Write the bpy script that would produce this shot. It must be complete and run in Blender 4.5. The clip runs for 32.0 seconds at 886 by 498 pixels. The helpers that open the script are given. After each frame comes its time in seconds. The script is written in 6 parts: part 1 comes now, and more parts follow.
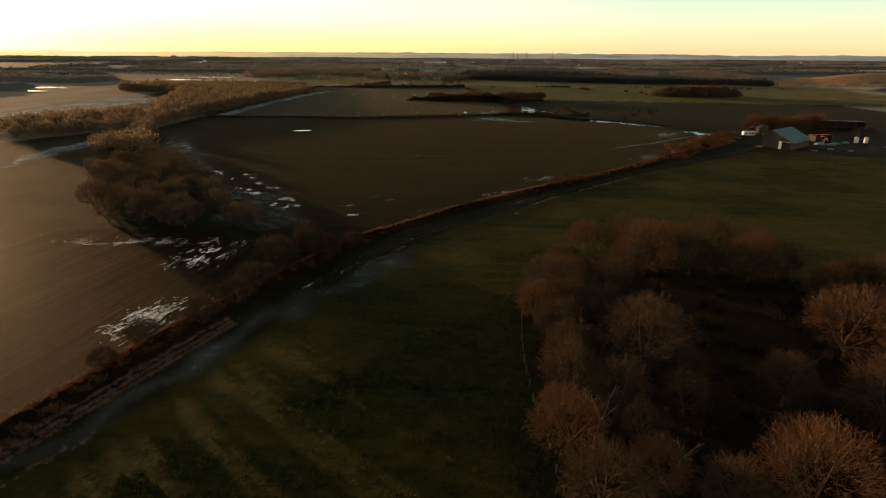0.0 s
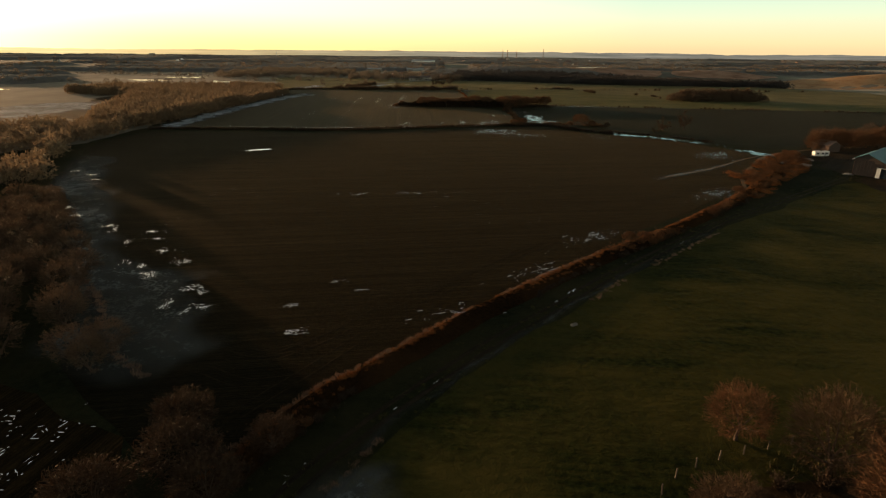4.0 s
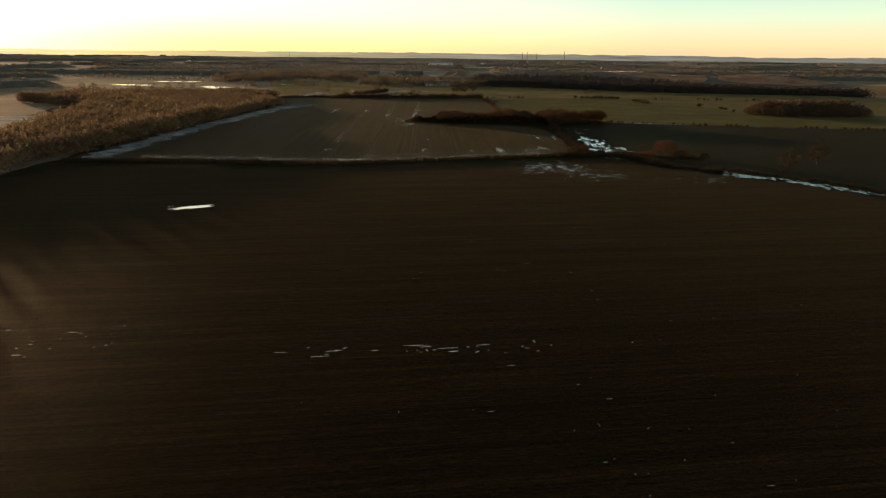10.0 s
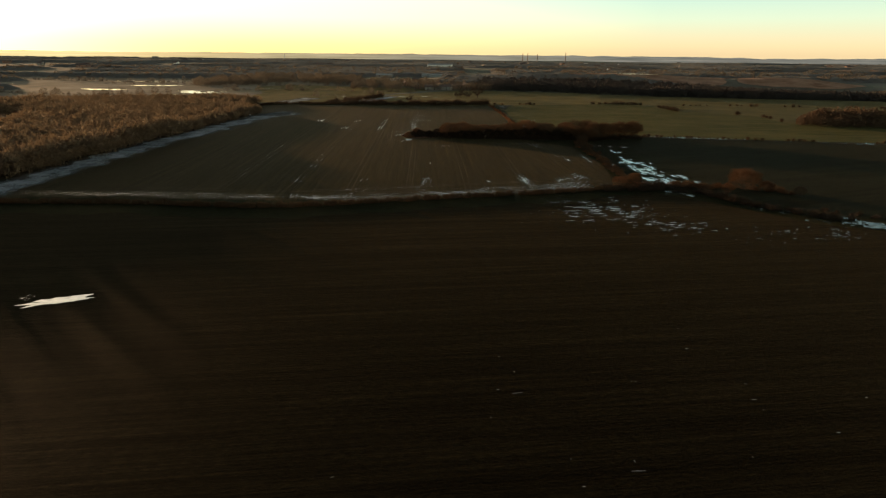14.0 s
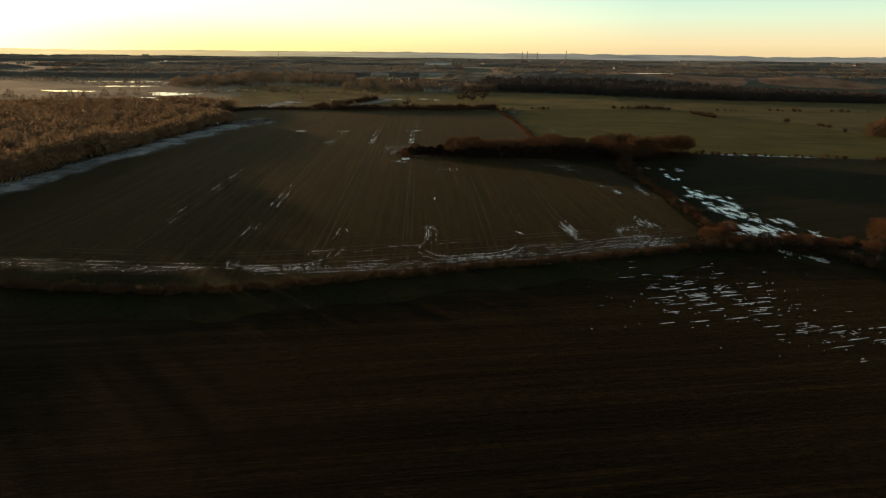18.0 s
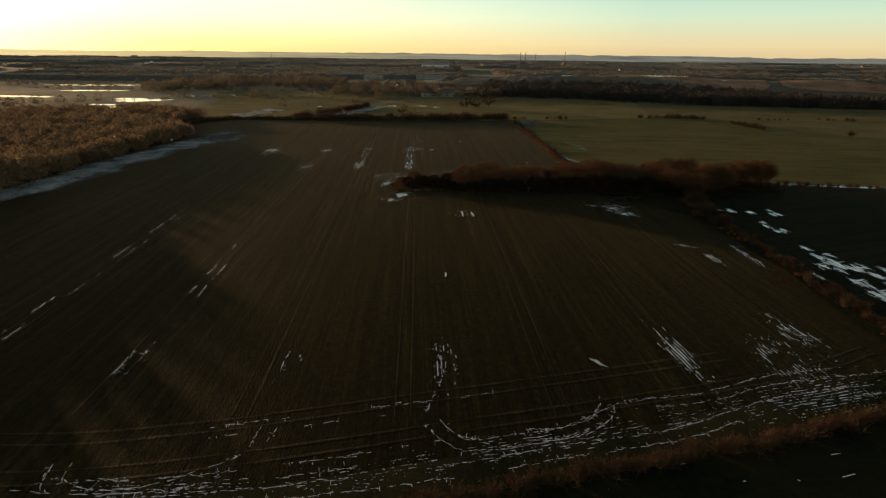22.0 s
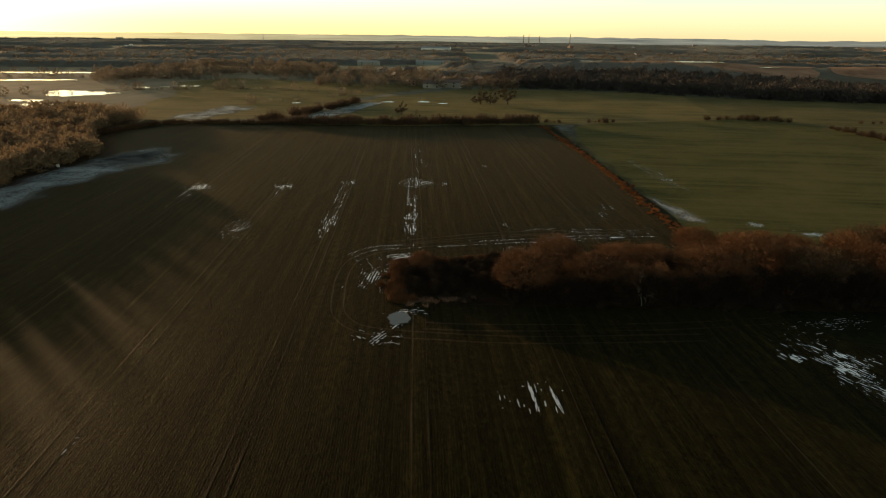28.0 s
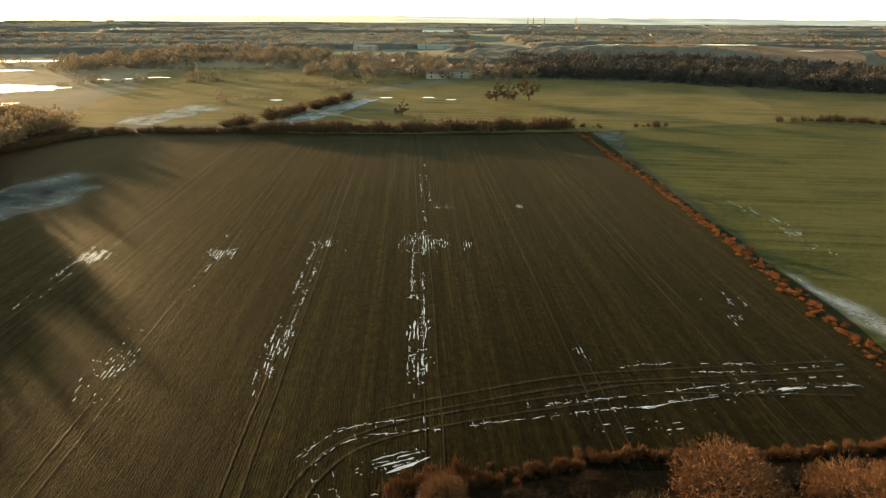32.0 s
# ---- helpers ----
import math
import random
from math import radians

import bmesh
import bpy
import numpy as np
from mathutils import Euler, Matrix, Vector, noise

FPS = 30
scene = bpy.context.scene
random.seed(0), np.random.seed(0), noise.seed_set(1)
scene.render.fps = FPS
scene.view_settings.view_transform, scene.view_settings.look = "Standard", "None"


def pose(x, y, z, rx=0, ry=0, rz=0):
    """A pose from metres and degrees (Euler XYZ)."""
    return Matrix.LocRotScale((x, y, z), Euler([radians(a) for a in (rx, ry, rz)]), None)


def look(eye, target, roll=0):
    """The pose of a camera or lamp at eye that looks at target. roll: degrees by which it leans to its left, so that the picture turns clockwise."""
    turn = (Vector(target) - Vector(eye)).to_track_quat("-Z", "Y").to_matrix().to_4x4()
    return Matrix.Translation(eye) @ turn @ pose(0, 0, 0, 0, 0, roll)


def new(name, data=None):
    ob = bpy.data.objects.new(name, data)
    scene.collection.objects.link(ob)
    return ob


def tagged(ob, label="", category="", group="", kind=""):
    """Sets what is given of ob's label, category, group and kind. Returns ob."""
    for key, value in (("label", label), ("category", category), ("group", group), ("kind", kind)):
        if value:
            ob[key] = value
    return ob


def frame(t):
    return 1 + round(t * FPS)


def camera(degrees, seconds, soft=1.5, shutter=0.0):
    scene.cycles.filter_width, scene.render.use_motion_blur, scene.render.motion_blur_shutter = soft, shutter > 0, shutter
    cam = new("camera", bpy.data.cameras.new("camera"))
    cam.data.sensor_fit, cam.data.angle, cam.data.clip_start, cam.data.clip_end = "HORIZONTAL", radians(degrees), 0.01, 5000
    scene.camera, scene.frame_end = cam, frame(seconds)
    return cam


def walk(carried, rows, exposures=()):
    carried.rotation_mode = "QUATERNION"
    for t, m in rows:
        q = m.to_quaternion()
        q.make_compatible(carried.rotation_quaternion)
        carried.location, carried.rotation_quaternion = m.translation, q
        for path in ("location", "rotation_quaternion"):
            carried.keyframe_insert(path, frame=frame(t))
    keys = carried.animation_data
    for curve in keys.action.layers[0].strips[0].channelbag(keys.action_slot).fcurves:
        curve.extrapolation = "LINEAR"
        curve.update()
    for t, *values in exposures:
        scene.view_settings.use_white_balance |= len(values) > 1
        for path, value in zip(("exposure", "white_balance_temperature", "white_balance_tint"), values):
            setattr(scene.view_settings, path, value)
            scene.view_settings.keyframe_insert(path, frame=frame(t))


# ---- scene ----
# ---------------------------------------------------------------- camera
LENS = 76.00
cam = camera(LENS, 32.0, soft=1.2)
PATH = [
    (0, -0.09, -1.72, 41.29, -0.01, -19.31, 0.37),
    (0.5, -0.42, 6.73, 41.29, -0.13, -19.38, 0.39),
    (1, -0.75, 15.14, 41.29, -0.24, -19.44, 0.43),
    (1.5, -1.09, 23.51, 41.29, -0.34, -19.46, 0.47),
    (2, -1.43, 31.83, 41.27, -0.48, -19.45, 0.50),
    (2.5, -1.78, 40.11, 41.26, -0.66, -19.51, 0.53),
    (4.5, -3.23, 72.79, 41.16, -1.25, -19.44, 0.51),
    (5, -3.61, 80.86, 41.13, -0.10, -19.45, 0.51),
    (5.5, -3.98, 88.89, 41.09, 0.27, -19.41, 0.53),
    (6, -4.37, 96.88, 41.05, 0.35, -19.36, 0.58),
    (6.5, -4.76, 104.83, 41.01, 0.38, -19.37, 0.60),
    (7, -5.15, 112.75, 40.96, 0.43, -19.33, 0.63),
    (7.5, -5.54, 120.63, 40.92, 0.43, -19.30, 0.64),
    (8, -5.94, 128.48, 40.87, 0.44, -19.28, 0.63),
    (8.5, -6.34, 136.29, 40.82, 0.40, -19.26, 0.64),
    (9, -6.75, 144.07, 40.76, 0.40, -19.29, 0.65),
    (9.5, -7.16, 151.82, 40.71, 0.35, -19.26, 0.64),
    (10, -7.57, 159.53, 40.65, 0.33, -19.28, 0.62),
    (10.5, -7.98, 167.22, 40.59, 0.27, -19.29, 0.61),
    (11, -8.40, 174.87, 40.53, 0.19, -19.28, 0.61),
    (11.5, -8.82, 182.49, 40.47, 0.20, -19.28, 0.62),
    (12, -9.24, 190.09, 40.41, 0.15, -19.26, 0.60),
    (12.5, -9.66, 197.65, 40.35, 0.15, -19.26, 0.58),
    (13, -10.09, 205.19, 40.29, 0.12, -19.29, 0.56),
    (13.5, -10.51, 212.71, 40.23, 0.13, -19.21, 0.57),
    (14, -10.94, 220.20, 40.17, 0.15, -19.16, 0.57),
    (14.5, -11.37, 227.66, 40.11, 0.11, -19.14, 0.59),
    (16.5, -13.09, 257.28, 39.87, -0.01, -19.31, 0.64),
    (17, -13.52, 264.63, 39.81, -0.02, -19.32, 0.63),
    (17.5, -13.95, 271.97, 39.76, -0.09, -19.32, 0.61),
    (18, -14.39, 279.28, 39.70, -0.13, -19.33, 0.59),
    (18.5, -14.82, 286.57, 39.65, -0.19, -19.31, 0.58),
    (19, -15.25, 293.85, 39.60, -0.27, -19.27, 0.58),
    (19.5, -15.68, 301.11, 39.55, -0.29, -19.29, 0.58),
    (20, -16.10, 308.36, 39.51, -0.39, -19.30, 0.58),
    (20.5, -16.53, 315.59, 39.46, -0.46, -19.28, 0.59),
    (21, -16.96, 322.80, 39.42, -0.52, -19.29, 0.60),
    (21.5, -17.38, 330.01, 39.39, -0.54, -19.29, 0.60),
    (22, -17.80, 337.20, 39.35, -0.53, -19.23, 0.61),
    (22.5, -18.23, 344.37, 39.32, -0.53, -19.19, 0.60),
    (23, -18.64, 351.54, 39.29, -0.54, -19.22, 0.61),
    (23.5, -19.06, 358.70, 39.27, -0.54, -19.17, 0.61),
    (24, -19.47, 365.84, 39.25, -0.59, -19.14, 0.59),
    (24.5, -19.89, 372.98, 39.24, -0.56, -19.10, 0.59),
    (25, -20.30, 380.11, 39.22, -0.55, -19.10, 0.58),
    (25.5, -20.70, 387.23, 39.22, -0.62, -19.09, 0.58),
    (27.5, -22.29, 415.67, 39.24, -0.70, -19.75, 0.64),
    (28, -22.68, 422.77, 39.26, -0.68, -20.83, 0.66),
    (28.5, -23.06, 429.87, 39.28, -0.68, -21.82, 0.66),
    (29, -23.44, 436.97, 39.31, -0.66, -22.60, 0.63),
    (29.5, -23.81, 444.06, 39.34, -0.64, -22.66, 0.57),
    (30, -24.18, 451.16, 39.39, -0.61, -22.59, 0.51),
    (30.5, -24.55, 458.26, 39.43, -0.61, -22.56, 0.48),
    (31, -24.91, 465.35, 39.49, -0.68, -22.58, 0.43),
    (31.5, -25.26, 472.45, 39.55, -0.61, -22.52, 0.40),
    (32, -25.61, 479.56, 39.62, -0.61, -22.51, 0.37),
]
walk(cam, [(t, pose(x, y, z, 90 + pitch, -roll, yaw)) for t, x, y, z, yaw, pitch, roll in PATH],
     exposures=((0.0, 0.5, 7100, 13), (12.0, 0.45, 6700, 10), (20.0, 0.28, 6550, 8), (25.5, 0.05, 6500, 6), (27.5, 0.30, 6550, 4), (28.0, 0.62, 6600, 2), (29.0, 1.70, 6700, -4), (32.0, 2.10, 6700, -4)))

# ---------------------------------------------------------------- light
SUN_LEFT, SUN_UP = 47.0, 3.4
world = bpy.data.worlds.new("winter_dusk")
scene.world = world
world.use_nodes = True
wt = world.node_tree
sky = wt.nodes.new("ShaderNodeTexSky")
sky.sky_type, sky.sun_disc = "NISHITA", False
sky.sun_elevation, sky.sun_rotation = radians(SUN_UP), radians(-SUN_LEFT)
sky.altitude, sky.air_density, sky.dust_density, sky.ozone_density = 50, 1.0, 1.6, 3.0
wt.nodes["Background"].inputs["Strength"].default_value = 0.05
wt.links.new(sky.outputs["Color"], wt.nodes["Background"].inputs["Color"])


def haze_sky():
    """The pale, hazy winter sky: bright at the horizon, warm towards the sun, teal away from it."""
    n, link = wt.nodes, wt.links.new
    ray = n.new("ShaderNodeTexCoord").outputs["Generated"]
    split = n.new("ShaderNodeSeparateXYZ")
    link(ray, split.inputs[0])
    dot = n.new("ShaderNodeVectorMath")
    dot.operation = "DOT_PRODUCT"
    dot.inputs[1].default_value = (-math.sin(radians(SUN_LEFT)), math.cos(radians(SUN_LEFT)), 0.0)
    link(ray, dot.inputs[0])

    def ramp(fac, stops):
        r = n.new("ShaderNodeValToRGB")
        e = r.color_ramp.elements
        while len(e) < len(stops):
            e.new(0.5)
        for el, (p, c) in zip(e, stops):
            el.position, el.color = p, (*c, 1)
        link(fac, r.inputs[0])
        return r.outputs[0]

    def mixed(fac, a, b):
        m = n.new("ShaderNodeMix")
        m.data_type = "RGBA"
        link(fac, m.inputs[0])
        link(a, m.inputs[6])
        link(b, m.inputs[7])
        return m.outputs[2]

    away = ramp(split.outputs[2], SKY_AWAY)
    near = ramp(split.outputs[2], SKY_NEAR)
    side = ramp(dot.outputs["Value"], ((0.40, (0, 0, 0)), (0.70, (0.42,) * 3), (0.86, (0.85,) * 3), (1.0, (1, 1, 1))))
    halo = n.new("ShaderNodeMath")
    halo.operation = "POWER"
    halo.use_clamp = True
    halo.inputs[1].default_value = 30.0
    link(dot.outputs["Value"], halo.inputs[0])
    ring = n.new("ShaderNodeBackground")
    ring.inputs["Color"].default_value = (1.0, 0.62, 0.22, 1)
    times = n.new("ShaderNodeMath")
    times.operation = "MULTIPLY"
    times.inputs[1].default_value = HALO_GAIN
    link(halo.outputs[0], times.inputs[0])
    link(times.outputs[0], ring.inputs["Strength"])
    glow = n.new("ShaderNodeBackground")
    glow.inputs["Strength"].default_value = SKY_GAIN
    link(mixed(side, away, near), glow.inputs["Color"])
    both = n.new("ShaderNodeAddShader")
    link(wt.nodes["Background"].outputs[0], both.inputs[0])
    link(glow.outputs[0], both.inputs[1])
    sum_all = n.new("ShaderNodeAddShader")
    link(both.outputs[0], sum_all.inputs[0])
    link(ring.outputs[0], sum_all.inputs[1])
    link(sum_all.outputs[0], n["World Output"].inputs["Surface"])


SKY_GAIN, HALO_GAIN = 1.1, 2.6
SKY_AWAY = ((0.0, (0.63, 0.48, 0.27)), (0.012, (0.68, 0.545, 0.31)), (0.05, (0.54, 0.625, 0.46)), (0.11, (0.30, 0.54, 0.50)), (0.30, (0.24, 0.27, 0.24)), (0.55, (0.085, 0.082, 0.070)), (1.0, (0.034, 0.032, 0.028)))
SKY_NEAR = ((0.0, (1.0, 0.72, 0.28)), (0.012, (1.0, 0.79, 0.32)), (0.05, (1.0, 0.955, 0.61)), (0.11, (0.86, 0.88, 0.70)), (0.30, (0.52, 0.47, 0.33)), (0.55, (0.125, 0.11, 0.085)), (1.0, (0.034, 0.032, 0.028)))
haze_sky()
sun = new("sun", bpy.data.lights.new("sun", "SUN"))
sun.data.energy, sun.data.angle, sun.data.color = 5.6, radians(0.9), (1.0, 0.60, 0.31)
a = radians(SUN_LEFT)
sun.matrix_world = look((0, 0, 200), (200 * math.sin(a), -200 * math.cos(a), 200 - 200 * math.tan(radians(SUN_UP))))


# ---------------------------------------------------------------- materials
class Nodes:
    """A small writer of node materials."""

    def __init__(self, name):
        self.mat = bpy.data.materials.new(name)
        self.mat.use_nodes = True
        self.t = self.mat.node_tree
        self.bsdf = self.t.nodes["Principled BSDF"]
        self.out = self.t.nodes["Material Output"]

    def add(self, kind, **put):
        n = self.t.nodes.new("ShaderNode" + kind)
        for k, v in put.items():
            n.inputs[k].default_value = v
        return n

    def link(self, a, b):
        self.t.links.new(a, b)

    def place(self, scale=(1, 1, 1), turn=0.0, local=False):
        src = self.add("TexCoord").outputs["Object"] if local else self.add("NewGeometry").outputs["Position"]
        m = self.add("Mapping")
        m.inputs["Scale"].default_value = scale
        m.vector_type = "POINT"
        r = self.add("VectorRotate")
        r.rotation_type = "Z_AXIS"
        r.inputs["Angle"].default_value = radians(turn)
        self.link(src, r.inputs["Vector"])
        self.link(r.outputs[0], m.inputs["Vector"])
        return m.outputs[0]

    def noise(self, vec, scale, detail=4.0, rough=0.6):
        n = self.add("TexNoise", Scale=scale, Detail=detail, Roughness=rough)
        self.link(vec, n.inputs["Vector"])
        return n.outputs["Fac"]

    def ramp(self, fac, *stops):
        r = self.add("ValToRGB")
        e = r.color_ramp.elements
        while len(e) < len(stops):
            e.new(0.5)
        for el, (p, c) in zip(e, stops):
            el.position, el.color = p, (*c, 1) if len(c) == 3 else c
        self.link(fac, r.inputs["Fac"])
        return r.outputs["Color"]

    def grey(self, fac, a, b):
        return self.ramp(fac, (a, (0, 0, 0)), (b, (1, 1, 1)))

    def mix(self, fac, a, b, how="MIX"):
        m = self.add("Mix")
        m.data_type, m.blend_type = "RGBA", how
        for s, v in ((0, fac), (6, a), (7, b)):
            if hasattr(v, "links"):
                self.link(v, m.inputs[s])
            else:
                m.inputs[s].default_value = (*v, 1) if isinstance(v, tuple) else v
        return m.outputs[2]

    def done(self, colour, rough=0.8, bump=None, strength=0.5, distance=0.1, spec=0.3, fuzz=0.0, bloom=(1.0, 0.82, 0.52)):
        if hasattr(colour, "links"):
            self.link(colour, self.bsdf.inputs["Base Color"])
        else:
            self.bsdf.inputs["Base Color"].default_value = (*colour, 1)
        if hasattr(rough, "links"):
            self.link(rough, self.bsdf.inputs["Roughness"])
        else:
            self.bsdf.inputs["Roughness"].default_value = rough
        self.bsdf.inputs["Specular IOR Level"].default_value = spec
        if spec < 0.06:
            self.bsdf.inputs["Specular Tint"].default_value = (1.0, 0.70, 0.38, 1)
        if fuzz:
            self.bsdf.inputs["Sheen Weight"].default_value = fuzz
            self.bsdf.inputs["Sheen Roughness"].default_value = 0.45
            self.bsdf.inputs["Sheen Tint"].default_value = (*bloom, 1)
        if bump is not None:
            b = self.add("Bump", Strength=strength, Distance=distance)
            self.link(bump, b.inputs["Height"])
            self.link(b.outputs[0], self.bsdf.inputs["Normal"])
        return self.mat


WET = 0.010


def soil(name, dark, light, green, turn, rows=1.6, crop=0.5, spec=0.0, drill=0.5, ribs=0.5, fuzz=0.020, gloss=1.0, lanes=0.5):
    """Tilled soil with uneven crop rows that run along the direction turn (degrees left of y)."""
    m = Nodes(name)
    p = m.place()
    patch = m.noise(p, 0.016, 5, 0.6)
    grain = m.noise(m.place((1.0, 0.45, 1), -turn), 2.6, 5, 0.75)
    streak = m.mix(0.5, m.noise(m.place((rows, 0.06, 1), -turn), 1.0, 5, 0.65), m.noise(m.place((rows * 0.3, 0.012, 1), -turn), 1.0, 4, 0.6))
    wave = m.add("TexWave", Scale=0.314 / drill, Distortion=9.0, Detail=5.0)
    wave.inputs["Detail Scale"].default_value = 0.30
    wave.inputs["Detail Roughness"].default_value = 0.7
    m.link(m.place((1, 0.35, 1), -turn), wave.inputs["Vector"])
    fade = m.mix(m.grey(m.noise(m.place((0.10, 0.02, 1), -turn), 1.0, 4, 0.7), 0.35, 0.65), (0.0, 0.0, 0.0), (ribs,) * 3)
    row = m.mix(1.0, wave.outputs["Fac"], m.grey(grain, 0.30, 0.62), "MULTIPLY")
    broad = m.noise(m.place((0.12, 0.012, 1), -turn), 1.0, 4, 0.6)
    c = m.mix(m.grey(streak, 0.42, 0.58), dark, light)
    c = m.mix(m.grey(broad, 0.40, 0.62), m.mix(0.35, c, dark), m.mix(0.25, c, light))
    sprout = m.mix(m.grey(patch, 0.36, 0.66), m.mix(0.55, green, light), green)
    g = m.mix(1.0, m.mix(fade, m.grey(grain, 0.42, 0.62), row), (crop,) * 3, "MULTIPLY")
    c = m.mix(g, c, sprout)
    c = m.mix(m.grey(m.noise(p, 0.006, 3), 0.35, 0.7), c, m.mix(0.35, c, (0.0, 0.0, 0.0)))
    clod = m.noise(m.place((1.0, 0.6, 1), -turn), 1.1, 6, 0.8)
    c = m.mix(m.grey(clod, 0.36, 0.60), m.mix(0.62, c, dark), c)
    patchy = m.grey(m.mix(0.5, m.noise(m.place((0.45, 0.10, 1), -turn), 1.0, 5, 0.75), clod), 0.44, 0.60)
    c = m.mix(m.mix(1.0, patchy, (ribs,) * 3, "MULTIPLY"), c, m.mix(1.0, c, m.grey(m.mix(0.42, wave.outputs["Fac"], grain), 0.12, 0.66), "MULTIPLY"))
    lane = m.mix(0.55, m.noise(m.place((0.55, 0.007, 1), -turn), 1.0, 5, 0.7), m.noise(m.place((1.7, 0.022, 1), -turn), 1.0, 4, 0.7))
    lane = m.mix(0.25, lane, clod)
    c = m.mix(lanes, c, m.mix(1.0, c, m.ramp(lane, (0.40, (0.16, 0.16, 0.17)), (0.50, (0.85, 0.85, 0.85)), (0.60, (2.0, 1.85, 1.6))), "MULTIPLY"))
    h = m.mix(0.62, m.mix(0.7 * ribs, streak, row), m.mix(0.5, grain, clod))
    return m.done(c, 0.66, h, 1.0, 0.32, spec + WET * gloss, fuzz)


def turf(name, dark, light, straw, scale=1.0, bands=0.0, frost=0.0, fuzz=0.022, spec=0.003, lumps=0.0):
    """Winter grass, tufted, with straw-coloured wear."""
    m = Nodes(name)
    p = m.place()
    tuft = m.noise(p, 0.9 * scale, 6, 0.7)
    fine = m.noise(p, 4.0, 3, 0.7)
    patch = m.noise(p, 0.035, 5, 0.62)
    drift = m.noise(m.place((0.012, 0.32, 1), 6.0), 1.0, 5, 0.65)
    c = m.mix(m.grey(tuft, 0.38, 0.62), dark, light)
    c = m.mix(m.grey(patch, 0.42, 0.68), c, straw)
    if bands:
        c = m.mix(m.grey(drift, 0.42, 0.6), c, m.mix(bands, c, straw))
    if frost:
        c = m.mix(m.mix(0.6, m.grey(patch, 0.3, 0.75), m.grey(fine, 0.3, 0.8), "MULTIPLY"), c, m.mix(frost, c, (0.5, 0.55, 0.6)))
    if frost:
        cover = m.add("Attribute")
        cover.attribute_name = "cover"
        a = m.mix(0.5, m.noise(p, 0.16, 7, 0.72), m.noise(p, 1.6, 6, 0.75))
        a = m.mix(1.0, cover.outputs["Fac"], m.grey(a, 0.34, 0.57), "MULTIPLY")
        m.link(a, m.bsdf.inputs["Alpha"])
    h = m.mix(0.35, tuft, fine)
    if lumps:
        h = m.mix(lumps, h, m.noise(p, 0.42, 4, 0.55))
    return m.done(c, 0.85, h, 1.0, 0.5 + 0.7 * lumps, spec + WET, fuzz)


def twiggy(name, a, b, spec=0.2, through_light=0.15):
    """Bare twigs: colour changes from plant to plant and from twig to twig."""
    m = Nodes(name)
    info = m.add("ObjectInfo")
    isl = m.add("NewGeometry").outputs["Random Per Island"]
    c = m.mix(isl, a, b)
    c = m.mix(info.outputs["Random"], m.mix(0.55, c, a), c)
    c = m.mix(m.grey(m.noise(m.place(local=True), 0.7, 3), 0.35, 0.65), c, m.mix(0.5, c, b))
    m.done(c, 0.75, spec=spec)
    tr = m.add("BsdfTranslucent")
    m.link(c, tr.inputs["Color"])
    s = m.add("MixShader", Fac=through_light)
    m.link(m.bsdf.outputs[0], s.inputs[1])
    m.link(tr.outputs[0], s.inputs[2])
    m.link(s.outputs[0], m.out.inputs["Surface"])
    return m.mat


def plain(name, colour, rough=0.6, vary=0.25, scale=1.2, metal=0.0, spec=0.4):
    """Paint, metal, board or stone with stains at two scales."""
    m = Nodes(name)
    p = m.place(local=True)
    n1, n2 = m.noise(p, scale, 5), m.noise(p, scale * 9, 4)
    c = m.mix(m.mix(0.5, n1, n2), tuple(v * (1 - vary) for v in colour), tuple(min(1, v * (1 + vary)) for v in colour))
    m.bsdf.inputs["Metallic"].default_value = metal
    return m.done(c, rough, n2, 0.2, 0.02, spec)


def water():
    m = Nodes("flood_water")
    p = m.place()
    m.bsdf.inputs["IOR"].default_value = 1.33
    m.done((0.02, 0.022, 0.02), 0.04, m.noise(p, 1.5, 2), 0.02, 0.05, 0.5)
    return m.mat


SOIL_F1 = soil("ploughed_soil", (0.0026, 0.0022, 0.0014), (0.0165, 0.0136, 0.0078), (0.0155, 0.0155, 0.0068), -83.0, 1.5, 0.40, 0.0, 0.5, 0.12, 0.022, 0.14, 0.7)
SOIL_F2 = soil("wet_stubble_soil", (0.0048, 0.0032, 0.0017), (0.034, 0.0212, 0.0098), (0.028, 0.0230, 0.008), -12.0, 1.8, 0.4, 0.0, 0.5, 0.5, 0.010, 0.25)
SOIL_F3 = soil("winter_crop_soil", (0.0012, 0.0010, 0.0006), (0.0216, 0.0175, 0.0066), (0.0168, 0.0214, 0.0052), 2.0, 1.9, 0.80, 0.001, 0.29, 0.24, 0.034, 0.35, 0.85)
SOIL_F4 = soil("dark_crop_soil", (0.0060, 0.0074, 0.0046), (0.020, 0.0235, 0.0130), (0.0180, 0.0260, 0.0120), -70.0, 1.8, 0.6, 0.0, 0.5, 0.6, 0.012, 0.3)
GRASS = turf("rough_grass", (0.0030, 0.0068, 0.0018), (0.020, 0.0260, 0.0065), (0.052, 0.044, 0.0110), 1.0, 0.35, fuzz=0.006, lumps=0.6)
GRASS_MEADOW = turf("green_meadow", (0.021, 0.0300, 0.0090), (0.045, 0.0550, 0.0178), (0.078, 0.078, 0.0285), 0.8, 0.75)
GRASS_DULL = turf("dull_pasture", (0.034, 0.039, 0.0160), (0.064, 0.064, 0.0270), (0.104, 0.094, 0.0420), 0.6, 0.8)
